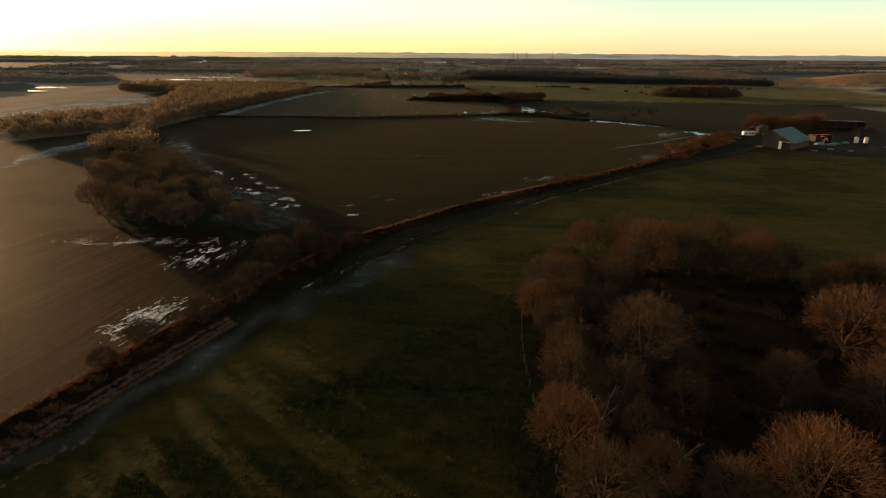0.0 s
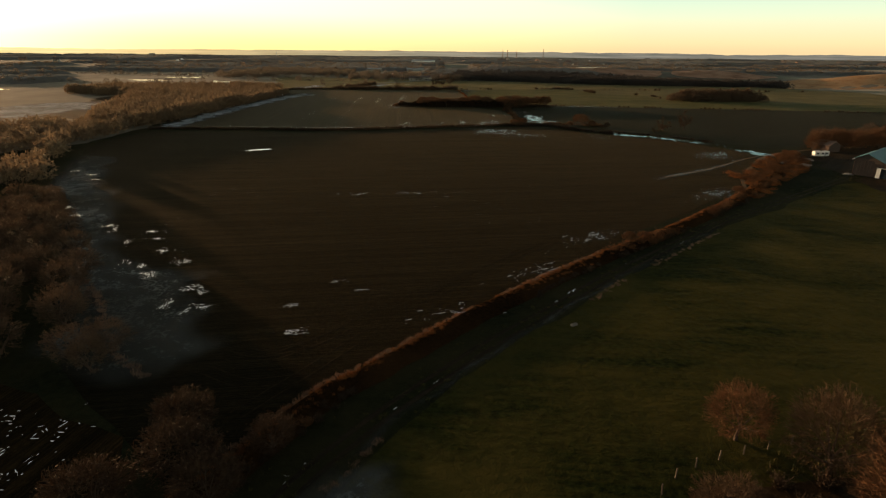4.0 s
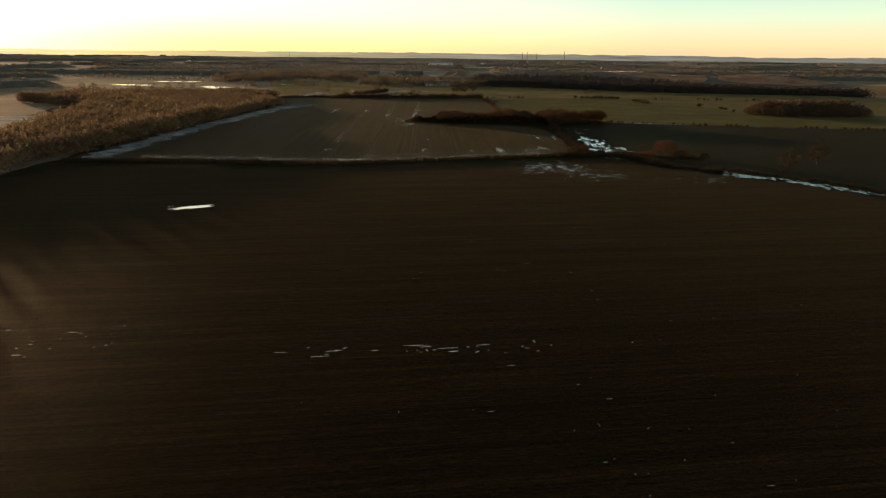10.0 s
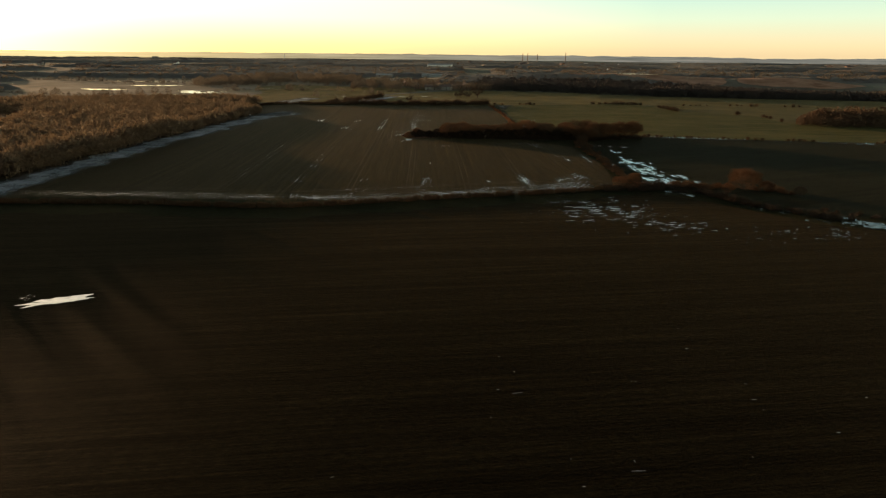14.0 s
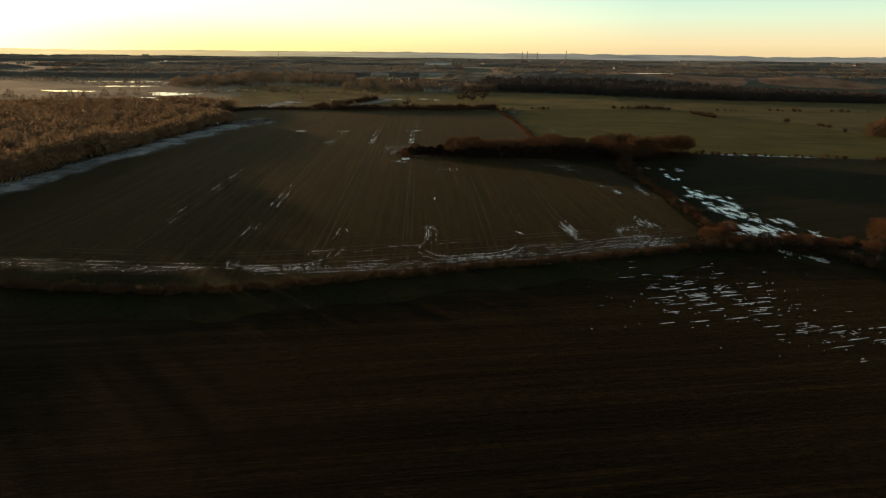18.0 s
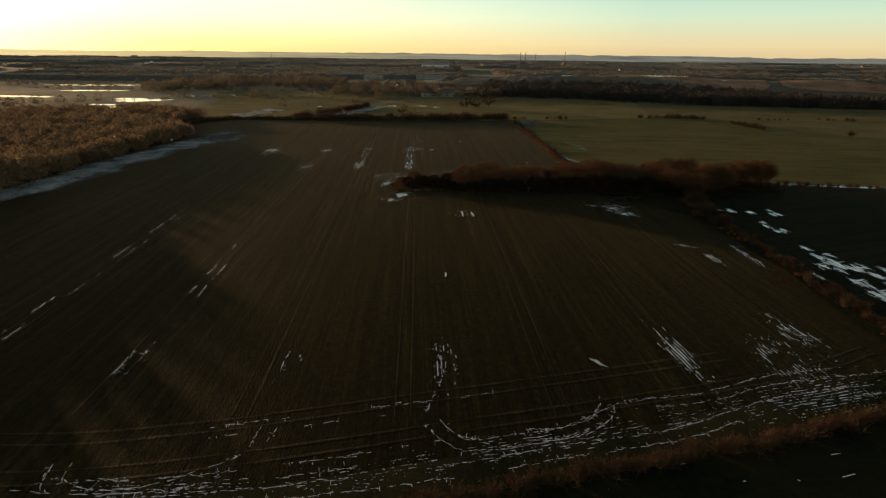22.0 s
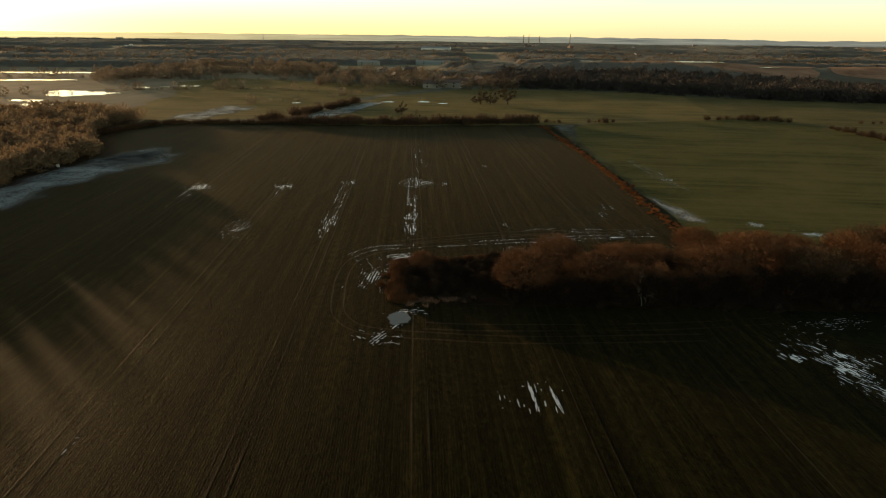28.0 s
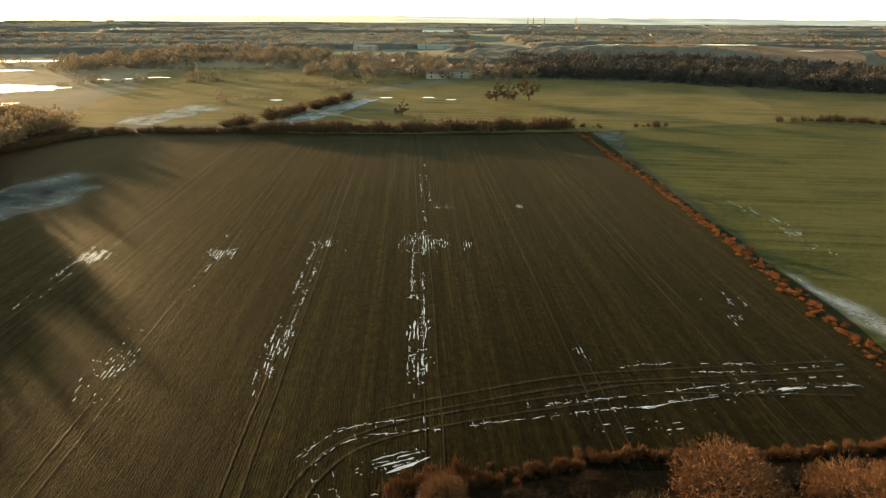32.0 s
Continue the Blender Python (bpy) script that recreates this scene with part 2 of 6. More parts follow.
GRASS_OLIVE = turf("olive_pasture", (0.046, 0.049, 0.0185), (0.082, 0.078, 0.031), (0.135, 0.115, 0.050), 0.6, 0.8)
GRASS_VERGE = turf("damp_verge", (0.0055, 0.0082, 0.0040), (0.014, 0.0175, 0.0078), (0.027, 0.024, 0.0110), 1.0, fuzz=0.005, spec=0.0003)
FROST = turf("frosted_grass", (0.10, 0.125, 0.132), (0.22, 0.262, 0.28), (0.32, 0.365, 0.385), 0.8, 0.0, 0.6)
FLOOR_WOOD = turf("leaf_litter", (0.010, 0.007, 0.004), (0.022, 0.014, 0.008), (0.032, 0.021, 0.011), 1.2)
HEATH = turf("brown_heath", (0.125, 0.066, 0.042), (0.21, 0.118, 0.074), (0.34, 0.22, 0.15), 0.25, 0.6, fuzz=0.004)
# Brighter copy of the heath: bracken with the low sun painted in.
BRACKEN_SUN = turf("sun_painted_bracken", (0.20, 0.105, 0.050), (0.31, 0.175, 0.085), (0.36, 0.24, 0.13), 0.25, 0.5, fuzz=0.004)
MUD = soil("track_mud", (0.010, 0.0075, 0.0055), (0.034, 0.026, 0.020), (0.026, 0.024, 0.015), -43.0, 2.5, 0.3, 0.0, 0.5, 0.3, 0.01, 0.5)


def icy():
    """Thin half-frozen floodwater: glossy, its white base colour painting in ice and reflected sky."""
    m = Nodes("ice_and_sky_white_water")
    p = m.place()
    c = m.mix(m.grey(m.noise(p, 0.9, 5, 0.65), 0.35, 0.6), (0.62, 0.66, 0.68), (0.93, 0.95, 0.96))
    m.done(c, 0.12, m.noise(p, 3.0, 3), 0.05, 0.03, 0.8)
    film = m.add("BsdfGlossy", Roughness=0.08)
    film.inputs["Color"].default_value = (0.95, 0.96, 0.97, 1)
    s = m.add("MixShader", Fac=0.5)
    m.link(m.bsdf.outputs[0], s.inputs[1])
    m.link(film.outputs[0], s.inputs[2])
    m.link(s.outputs[0], m.out.inputs["Surface"])
    return m.mat


WATER, ICE_SKY = water(), icy()
ICE_GREY = plain("grey_slush", (0.06, 0.072, 0.078), 0.18, 0.35, 1.5, spec=0.5)
STALKS = twiggy("frosted_dead_stalks", (0.10, 0.062, 0.046), (0.29, 0.185, 0.130), 0.1, 0.1)
BARK = plain("grey_brown_bark", (0.075, 0.052, 0.038), 0.9, 0.4, 2.0, spec=0.15)
TWIG_RED = twiggy("russet_twigs", (0.048, 0.0258, 0.0135), (0.142, 0.069, 0.0315), 0.1, 0.1)
TWIG_BROWN = twiggy("brown_twigs", (0.040, 0.026, 0.016), (0.088, 0.053, 0.028), 0.1, 0.1)
TWIG_UMBER = twiggy("umber_thorn_twigs", (0.026, 0.016, 0.010), (0.058, 0.034, 0.019), 0.1, 0.1)
# Twigs painted near-black for the copse's shaded side.
TWIG_SHADED = twiggy("shaded_side_twigs", (0.010, 0.0075, 0.0058), (0.030, 0.021, 0.0145), 0.05, 0.02)
TWIG_MID = twiggy("dull_brown_twigs", (0.052, 0.034, 0.022), (0.112, 0.072, 0.044), 0.1, 0.2)
# Left wood's base colour lifted to stand in for the sunward haze.
TWIG_HAZED = twiggy("haze_paled_twigs", (0.140, 0.100, 0.064), (0.195, 0.140, 0.088), 0.1, 0.4)
TWIG_PALE = twiggy("pale_birch_twigs", (0.22, 0.17, 0.13), (0.40, 0.33, 0.27))
# Far twigs lightened in base colour as painted haze.
TWIG_DARK = twiggy("dull_far_twigs", (0.085, 0.070, 0.053), (0.150, 0.122, 0.092), 0.1, 0.35)
TWIG_WOOD = twiggy("purplish_far_twigs", (0.040, 0.037, 0.036), (0.060, 0.053, 0.050), 0.05, 0.1)
STRAW = twiggy("orange_dead_grass", (0.080, 0.030, 0.0105), (0.270, 0.108, 0.037), 0.1, 0.12)
# Dark brambles; the tone also paints in shade under the copse trees.
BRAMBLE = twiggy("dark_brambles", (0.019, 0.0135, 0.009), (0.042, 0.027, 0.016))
TUSSOCK = twiggy("grass_tussocks", (0.018, 0.025, 0.006), (0.080, 0.066, 0.018))


def far_fields():
    """Patchwork of distant fields and pastures."""
    m = Nodes("distant_fields")
    p = m.place((1, 0.75, 1), 12.0)
    v = m.add("TexVoronoi", Scale=0.0062)
    m.link(p, v.inputs["Vector"])
    sep = m.add("SeparateColor")
    m.link(v.outputs["Color"], sep.inputs[0])
    c = m.ramp(sep.outputs[0], (0.0, (0.092, 0.082, 0.062)), (0.25, (0.084, 0.092, 0.054)), (0.45, (0.108, 0.110, 0.064)),
               (0.62, (0.085, 0.080, 0.062)), (0.8, (0.124, 0.110, 0.080)), (1.0, (0.088, 0.098, 0.056)))
    n = m.noise(m.place(), 0.03, 6, 0.7)
    c = m.mix(m.grey(n, 0.35, 0.7), m.mix(0.45, c, (0.0, 0.0, 0.0)), c)
    # west of the fields: frosted wet meadows, base colour paled to paint in haze
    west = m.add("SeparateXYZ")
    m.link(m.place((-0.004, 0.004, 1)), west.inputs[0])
    haze_pale = m.ramp(m.noise(m.place((1, 0.5, 1)), 0.016, 8, 0.7), (0.32, (0.085, 0.076, 0.045)), (0.44, (0.13, 0.104, 0.066)), (0.54, (0.17, 0.138, 0.092)), (0.70, (0.23, 0.195, 0.145)))
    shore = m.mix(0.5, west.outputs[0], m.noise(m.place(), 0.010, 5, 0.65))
    c = m.mix(m.grey(shore, 0.50, 0.78), c, haze_pale)
    return m.done(c, 0.85, m.noise(m.place(), 0.2, 4), 0.4, 0.4, WET * 0.3, 0.05, (0.9, 0.95, 1.0))


def canopy_look():
    """Bare treetops seen from far: mottled grey-brown."""
    m = Nodes("far_treetops")
    p = m.place()
    n1, n2 = m.noise(p, 0.16, 5, 0.7), m.noise(p, 0.012, 4, 0.6)
    c = m.mix(m.grey(n1, 0.35, 0.68), (0.100, 0.098, 0.092), (0.165, 0.158, 0.146))
    c = m.mix(m.grey(n2, 0.4, 0.65), c, m.mix(0.5, c, (0.13, 0.125, 0.105)))
    m.done(c, 0.9, n1, 0.5, 1.0, 0.0, 0.05, (0.85, 0.95, 1.0))
    tr = m.add("BsdfTranslucent")
    m.link(c, tr.inputs["Color"])
    s = m.add("MixShader", Fac=0.25)
    m.link(m.bsdf.outputs[0], s.inputs[1])
    m.link(tr.outputs[0], s.inputs[2])
    m.link(s.outputs[0], m.out.inputs["Surface"])
    return m.mat


FAR, TREETOPS = far_fields(), canopy_look()


# ---------------------------------------------------------------- building helpers
def mesh_of(name, verts, faces, *mats):
    me = bpy.data.meshes.new(name)
    me.from_pydata([tuple(v) for v in verts], [], [tuple(f) for f in faces])
    for m in mats:
        me.materials.append(m)
    return me


def part(name, bm, material, parent, label=""):
    me = bpy.data.meshes.new(name)
    bm.to_mesh(me)
    bm.free()
    me.materials.append(material)
    ob = new(name, me)
    ob.parent = parent
    return tagged(ob, label)


def thing(name, m, label, category, group="", kind=""):
    ob = new(name)
    ob.matrix_world = m
    return tagged(ob, label, category, group, kind)


def child(name, me, parent, m=None, label=""):
    ob = new(name, me)
    ob.parent = parent
    if m is not None:
        ob.matrix_basis = m
    return tagged(ob, label)


def smooth_line(pts, step):
    """Points about step metres apart along a rounded polyline."""
    pts = [Vector((*p, 0)) for p in pts]
    ext = [2 * pts[0] - pts[1], *pts, 2 * pts[-1] - pts[-2]]
    fine = []
    for i in range(1, len(ext) - 2):
        a, b, c, d = ext[i - 1:i + 3]
        for k in range(24):
            u = k / 24
            fine.append(0.5 * ((2 * b) + (c - a) * u + (2 * a - 5 * b + 4 * c - d) * u * u + (3 * b - a - 3 * c + d) * u ** 3))
    fine.append(pts[-1])
    out, left = [fine[0]], step
    for p, q in zip(fine, fine[1:]):
        gap = (q - p).length
        while gap >= left and gap > 0:
            p = p + (q - p) * (left / gap)
            gap = (q - p).length
            out.append(p.copy())
            left = step
        left -= gap
    return out


def inside(poly, x, y):
    hit = False
    for (x0, y0), (x1, y1) in zip(poly, poly[1:] + poly[:1]):
        if (y0 > y) != (y1 > y) and x < (x1 - x0) * (y - y0) / (y1 - y0) + x0:
            hit = not hit
    return hit


def rough_edge(poly, step, jitter):
    """A polygon's outline with small irregular bends."""
    out = []
    for (x0, y0), (x1, y1) in zip(poly, poly[1:] + poly[:1]):
        n = max(1, int(math.hypot(x1 - x0, y1 - y0) / step))
        for k in range(n):
            x, y = x0 + (x1 - x0) * k / n, y0 + (y1 - y0) * k / n
            w = noise.noise_vector((x * 0.09, y * 0.09, 3.1)) * jitter
            out.append((x + w.x, y + w.y))
    return out


def field(name, poly, z, material, label, step=6.0, jitter=1.0):
    """A field: a thin sheet of soil or turf on the ground."""
    bm = bmesh.new()
    rim = [bm.verts.new((x, y, z)) for x, y in rough_edge(poly, step, jitter)]
    f = bm.faces.new(rim)
    f.normal_update()
    bmesh.ops.triangulate(bm, faces=[f])
    for f in bm.faces:
        f.normal_update()
        if f.normal.z < 0:
            f.normal_flip()
    me = bpy.data.meshes.new(name)
    bm.to_mesh(me)
    bm.free()
    me.materials.append(material)
    return tagged(new(name, me), label, "field", kind="structure")


def ribbon(name, pts, width, z, material, label, category="track", offset=0.0, ragged=0.25, step=2.5):
    """A strip that follows a line, with ragged edges."""
    line = smooth_line(pts, step)
    v, f = [], []
    for i, p in enumerate(line):
        d = (line[min(i + 1, len(line) - 1)] - line[max(i - 1, 0)]).normalized()
        s = Vector((d.y, -d.x, 0))
        for sgn in (-1, 1):
            w = width * (0.5 + ragged * noise.noise((p.x * 0.13 + sgn * 9, p.y * 0.13, width)))
            q = p + s * (offset + sgn * w)
            v.append((q.x, q.y, z))
        if i:
            k = 2 * i
            f.append((k - 2, k - 1, k + 1, k))
    return tagged(new(name, mesh_of(name, v, f, material)), label, category, kind="structure")


# ---------------------------------------------------------------- plants: shared meshes
def tube(v, f, line, radii, sides):
    base = len(v)
    for i, (p, r) in enumerate(zip(line, radii)):
        d = (line[min(i + 1, len(line) - 1)] - line[max(i - 1, 0)]).normalized()
        a = d.orthogonal().normalized()
        b = d.cross(a)
        for k in range(sides):
            t = 2 * math.pi * k / sides
            v.append(p + (a * math.cos(t) + b * math.sin(t)) * r)
    for i in range(len(line) - 1):
        for k in range(sides):
            j = base + i * sides
            f.append((j + k, j + (k + 1) % sides, j + sides + (k + 1) % sides, j + sides + k))


def blade(v, f, p, q, w, rng):
    d = q - p
    s = d.cross(Vector((rng.gauss(0, 1), rng.gauss(0, 1), rng.gauss(0, 1))))
    s = s.normalized() * w if s.length > 1e-6 else Vector((w, 0, 0))
    n = len(v)
    v.extend((p - s, p + s, q))
    f.append((n, n + 1, n + 2))


def bent(p, d, length, n, lift, wobble, rng):
    line = [p.copy()]
    d = d.normalized()
    for _ in range(n):
        d = (d + Vector((rng.gauss(0, wobble), rng.gauss(0, wobble), lift + rng.gauss(0, wobble * 0.6)))).normalized()
        line.append(line[-1] + d * (length / n))
    return line


def tree_meshes(seed, height, spread, limbs, subs, twigs, tips, twig_mat, stem=0.22, width=0.016, bark=None, girth=0.022, shell=0):
    """A bare broadleaf tree: trunk with limbs, and a domed crown of branches and fine twigs."""
    rng = random.Random(seed)
    tv, tf, cv, cf = [], [], [], []
    top = Vector((rng.gauss(0, 0.3), rng.gauss(0, 0.3), height * stem))
    core = Vector((0, 0, height * 0.42))
    r = height * girth
    tube(tv, tf, [Vector((0, 0, -0.3)), Vector((0, 0, height * stem * 0.5)), top], (r * 1.5, r * 1.05, r * 0.9), 7)

    def out_from(p):
        d = Vector((p.x / spread, p.y / spread, (p.z - core.z) / height))
        return d.normalized() if d.length > 1e-3 else Vector((0, 0, 1))

    for i in range(limbs):
        ang = 2 * math.pi * (i + rng.random() * 0.7) / limbs
        tilt = 0.2 if i == 0 else rng.uniform(0.4, 1.3)
        d = Vector((math.cos(ang) * math.sin(tilt), math.sin(ang) * math.sin(tilt), math.cos(tilt)))
        reach = 0.86 / math.sqrt((math.sin(tilt) / (spread * 0.5)) ** 2 + (math.cos(tilt) / (height - top.z)) ** 2)
        limb = bent(top - Vector((0, 0, rng.random() * height * 0.06)), d, reach, 6, 0.03, 0.12, rng)
        tube(tv, tf, limb, [r * 0.6 * (1 - 0.148 * k) for k in range(7)], 5)
        for s in range(subs):
            u = rng.uniform(0.22, 1.0)
            k = min(5, int(u * 6))
            p = limb[k].lerp(limb[k + 1], u * 6 - k)
            ld = (limb[k + 1] - limb[k]).normalized()
            sd = (ld * 0.35 + out_from(p) * rng.uniform(0.2, 0.8) + Vector((rng.gauss(0, 0.6), rng.gauss(0, 0.6), rng.gauss(0.05, 0.4)))).normalized()
            sl = reach * rng.uniform(0.20, 0.36) * (1.3 - 0.8 * u)
            sub = bent(p, sd, sl, 4, 0.03, 0.16, rng)
            tube(cv, cf, sub, [max(0.012, r * 0.17 * (1 - 0.2 * q)) for q in range(5)], 3)
            for _ in range(twigs):
                w = rng.uniform(0.15, 1.0)
                q = min(3, int(w * 4))
                a = sub[q].lerp(sub[q + 1], w * 4 - q)
                td = ((sub[q + 1] - sub[q]).normalized() * 0.45 + out_from(a) * 0.45 + Vector((rng.gauss(0, 0.5), rng.gauss(0, 0.5), rng.gauss(0.08, 0.42)))).normalized()
                tl = height * rng.uniform(0.05, 0.10)
                b = a + td * tl
                blade(cv, cf, a, b, width * 1.3, rng)
                for _ in range(tips):
                    c = a.lerp(b, rng.uniform(0.25, 1.0))
                    e = c + (td * 0.6 + Vector((rng.gauss(0, 0.6), rng.gauss(0, 0.6), rng.gauss(0.08, 0.5)))).normalized() * tl * rng.uniform(0.35, 0.8)
                    blade(cv, cf, c, e, width, rng)
    for _ in range(shell):
        z, ang = rng.uniform(-0.45, 1.0), rng.uniform(0, 2 * math.pi)
        s = math.sqrt(max(0.0, 1 - z * z))
        d = Vector((s * math.cos(ang), s * math.sin(ang), z))
        lump = 0.94 + 0.20 * noise.noise(d * 1.9 + Vector((seed * 3.1, 0, 0))) + 0.12 * noise.noise(d * 4.5 + Vector((0, seed * 2.3, 0)))
        q = Vector((d.x * spread * 0.5, d.y * spread * 0.5, height * 0.50 + d.z * height * 0.46)) * 1.0
        q = core.lerp(q, lump * rng.uniform(0.62, 1.06))
        p = core.lerp(q, rng.uniform(0.80, 0.90)) + Vector((rng.gauss(0, 0.25), rng.gauss(0, 0.25), rng.gauss(-0.1, 0.2)))
        blade(cv, cf, p, q, width * rng.uniform(0.8, 1.4), rng)
        for _ in range(2):
            c = p.lerp(q, rng.uniform(0.3, 0.8))
            blade(cv, cf, c, c + (d * 0.8 + Vector((rng.gauss(0, 0.6), rng.gauss(0, 0.6), rng.gauss(0.1, 0.5)))).normalized() * height * rng.uniform(0.03, 0.06), width * 0.9, rng)
    return mesh_of("trunk", tv, tf, bark or BARK), mesh_of("crown", cv, cf, twig_mat)


def bush_mesh(seed, height, spread, stems, tips, mat, width=0.025):
    """A twiggy shrub of many thin shoots from one stool."""
    rng = random.Random(seed)
    v, f = [], []
    for _ in range(stems):
        ang, tilt = rng.uniform(0, 2 * math.pi), abs(rng.gauss(0, 0.55))
        base = Vector((rng.gauss(0, spread * 0.22), rng.gauss(0, spread * 0.22), 0))
        d = Vector((math.cos(ang) * math.sin(tilt), math.sin(ang) * math.sin(tilt), math.cos(tilt)))
        ln = height * rng.uniform(0.6, 1.05)
        end = base + d * ln + Vector((base.x, base.y, 0)) * 0.6
        blade(v, f, base, end, width * 1.5, rng)
        for _ in range(tips):
            c = base.lerp(end, rng.uniform(0.25, 1.0))
            e = c + (d * 0.6 + Vector((rng.gauss(0, 0.6), rng.gauss(0, 0.6), rng.gauss(0.2, 0.4)))).normalized() * height * rng.uniform(0.12, 0.3)
            blade(v, f, c, e, width, rng)
    return mesh_of("bush", v, f, mat)


def tuft_mesh(seed, height, spread, blades, mat, width=0.03):
    rng = random.Random(seed)
    v, f = [], []
    for _ in range(blades):
        ang, tilt = rng.uniform(0, 2 * math.pi), abs(rng.gauss(0.2, 0.4))
        p = Vector((rng.gauss(0, spread * 0.3), rng.gauss(0, spread * 0.3), 0))
        d = Vector((math.cos(ang) * math.sin(tilt), math.sin(ang) * math.sin(tilt), math.cos(tilt)))
        blade(v, f, p, p + d * height * rng.uniform(0.5, 1.1), width, rng)
    return mesh_of("tuft", v, f, mat)


def puff(seed, height, radius, n, width):
    """Vertices of a far tree: radiating sprays on a thin stem."""
    rng = random.Random(seed)
    v, f = [], []
    blade(v, f, Vector((0, 0, 0)), Vector((0, 0, height * 0.7)), 0.25, rng)
    for _ in range(n):
        z, ang = rng.uniform(-0.98, 1.0), rng.uniform(0, 2 * math.pi)
        s = math.sqrt(max(0.0, 1 - z * z))
        d = Vector((s * math.cos(ang), s * math.sin(ang), z))
        c = Vector((0, 0, height * 0.50))
        k = rng.uniform(0.78, 1.08)
        q = c + Vector((d.x * radius, d.y * radius, d.z * height * 0.49)) * k
        w = (d * 0.55 + Vector((rng.gauss(0, 0.55), rng.gauss(0, 0.55), rng.gauss(0.1, 0.5)))).normalized()
        a = c.lerp(q, rng.uniform(0.62, 0.92))
        blade(v, f, a, a + w * height * rng.uniform(0.12, 0.24), width * rng.uniform(0.7, 1.4), rng)
    return np.array([tuple(p) for p in v]), np.array(f)


def scatter(name, template, spots, material, label, category, kind="stuff"):
    """Many copies of one small template joined into one mesh. spots: x, y, z, size, turn."""
    tv, tf = template
    s = np.array(spots)
    c, n = np.cos(s[:, 4])[:, None], np.sin(s[:, 4])[:, None]
    x = (tv[:, 0] * c - tv[:, 1] * n) * s[:, 3:4] + s[:, 0:1]
    y = (tv[:, 0] * n + tv[:, 1] * c) * s[:, 3:4] + s[:, 1:2]
    z = tv[:, 2] * s[:, 3:4] + s[:, 2:3]
    verts = np.stack([x, y, z], -1).reshape(-1, 3)
    faces = (tf[None] + (np.arange(len(s)) * len(tv))[:, None, None]).reshape(-1, 3)
    me = bpy.data.meshes.new(name)
    me.from_pydata(verts.tolist(), [], faces.tolist())
    me.materials.append(material)
    return tagged(new(name, me), label, category, kind=kind)


def fill(poly, count, seed, lo=0.75, hi=1.25, thin=0.0):
    """Random spots in a polygon; thin leaves irregular gaps."""
    rng = random.Random(seed)
    xs, ys = [p[0] for p in poly], [p[1] for p in poly]
    out, tries = [], 0
    while len(out) < count and tries < count * 30:
        tries += 1
        x, y = rng.uniform(min(xs), max(xs)), rng.uniform(min(ys), max(ys))
        if inside(poly, x, y) and noise.noise((x * 0.02, y * 0.02, seed)) > thin - 1 + 0.0:
            if thin and noise.noise((x * 0.012, y * 0.012, seed + 0.5)) < thin - 0.5:
                continue
            out.append((x, y, 0, rng.uniform(lo, hi), rng.uniform(0, 6.28)))
    return out


def sliver(v, f, cx, cy, ux, uy, ln, wd, z, rng):
    """One ragged tapering sheet of water."""
    n, base, ph = 9, len(v), rng.random() * 99
    side = []
    for k in range(n + 1):
        s = -1 + 2 * k / n
        w = wd * max(0.12, (1 - s * s) ** 0.6) * (1 + 1.1 * noise.noise((s * 2.3 + ph, ph, 1.0)))
        o = wd * 0.8 * noise.noise((s * 1.3 + ph, 7.0, ph))
        x, y = cx + s * ln * ux - o * uy, cy + s * ln * uy + o * ux
        w = max(w, 0.015)
        v.append((x - w * uy, y + w * ux, z))
        v.append((x + w * uy, y - w * ux, z))
        if k:
            q = base + 2 * k
            f.append((q - 2, q, q + 1, q - 1))


def pools(cx, cy, length, width, turn, count, seed, size=1.6, label="shallow floodwater lying in furrows, whitened for ice and reflected sky", thinness=0.022, material=None, cross=0.22, pitch=0.5):
    """Floodwater lying in furrows: many thin slivers along the direction turn (degrees from x), some running across."""
    rng = random.Random(seed)
    a = radians(turn)
    ux, uy = math.cos(a), math.sin(a)
    v, f = [], []
    for k in range(int(count * 3.2)):
        s, t = rng.gauss(0, 0.25) * length, rng.gauss(0, 0.25) * width
        t = round(t / pitch) * pitch + rng.gauss(0, 0.05)
        x, y = cx + s * ux - t * uy, cy + s * uy + t * ux
        if noise.noise((x * 0.22, y * 0.22, seed)) < -0.18:
            continue
        near = max(0.25, 1 - abs(s) / length)
        z = 0.052 + 0.0003 * (k % 9)
        if rng.random() < cross:
            b = a + radians(rng.choice((90, 70, 110, 35, -35)) + rng.gauss(0, 12))
            sliver(v, f, x, y, math.cos(b), math.sin(b), size * rng.uniform(0.05, 0.22), size * thinness * rng.uniform(0.4, 1.6) + 0.014, z, rng)
        else:
            b = a + rng.gauss(0, 0.05)
            sliver(v, f, x, y, math.cos(b), math.sin(b), size * rng.choice((0.06, 0.10, 0.16, 0.26, 0.42, 0.8)) * rng.uniform(0.7, 1.3) * near, size * thinness * rng.uniform(0.3, 1.5) + rng.uniform(0.010, 0.034), z, rng)
    return tagged(new("puddle", mesh_of("puddle", v, f, material or ICE_SKY)), label, "puddle", "puddles in the fields", "stuff")


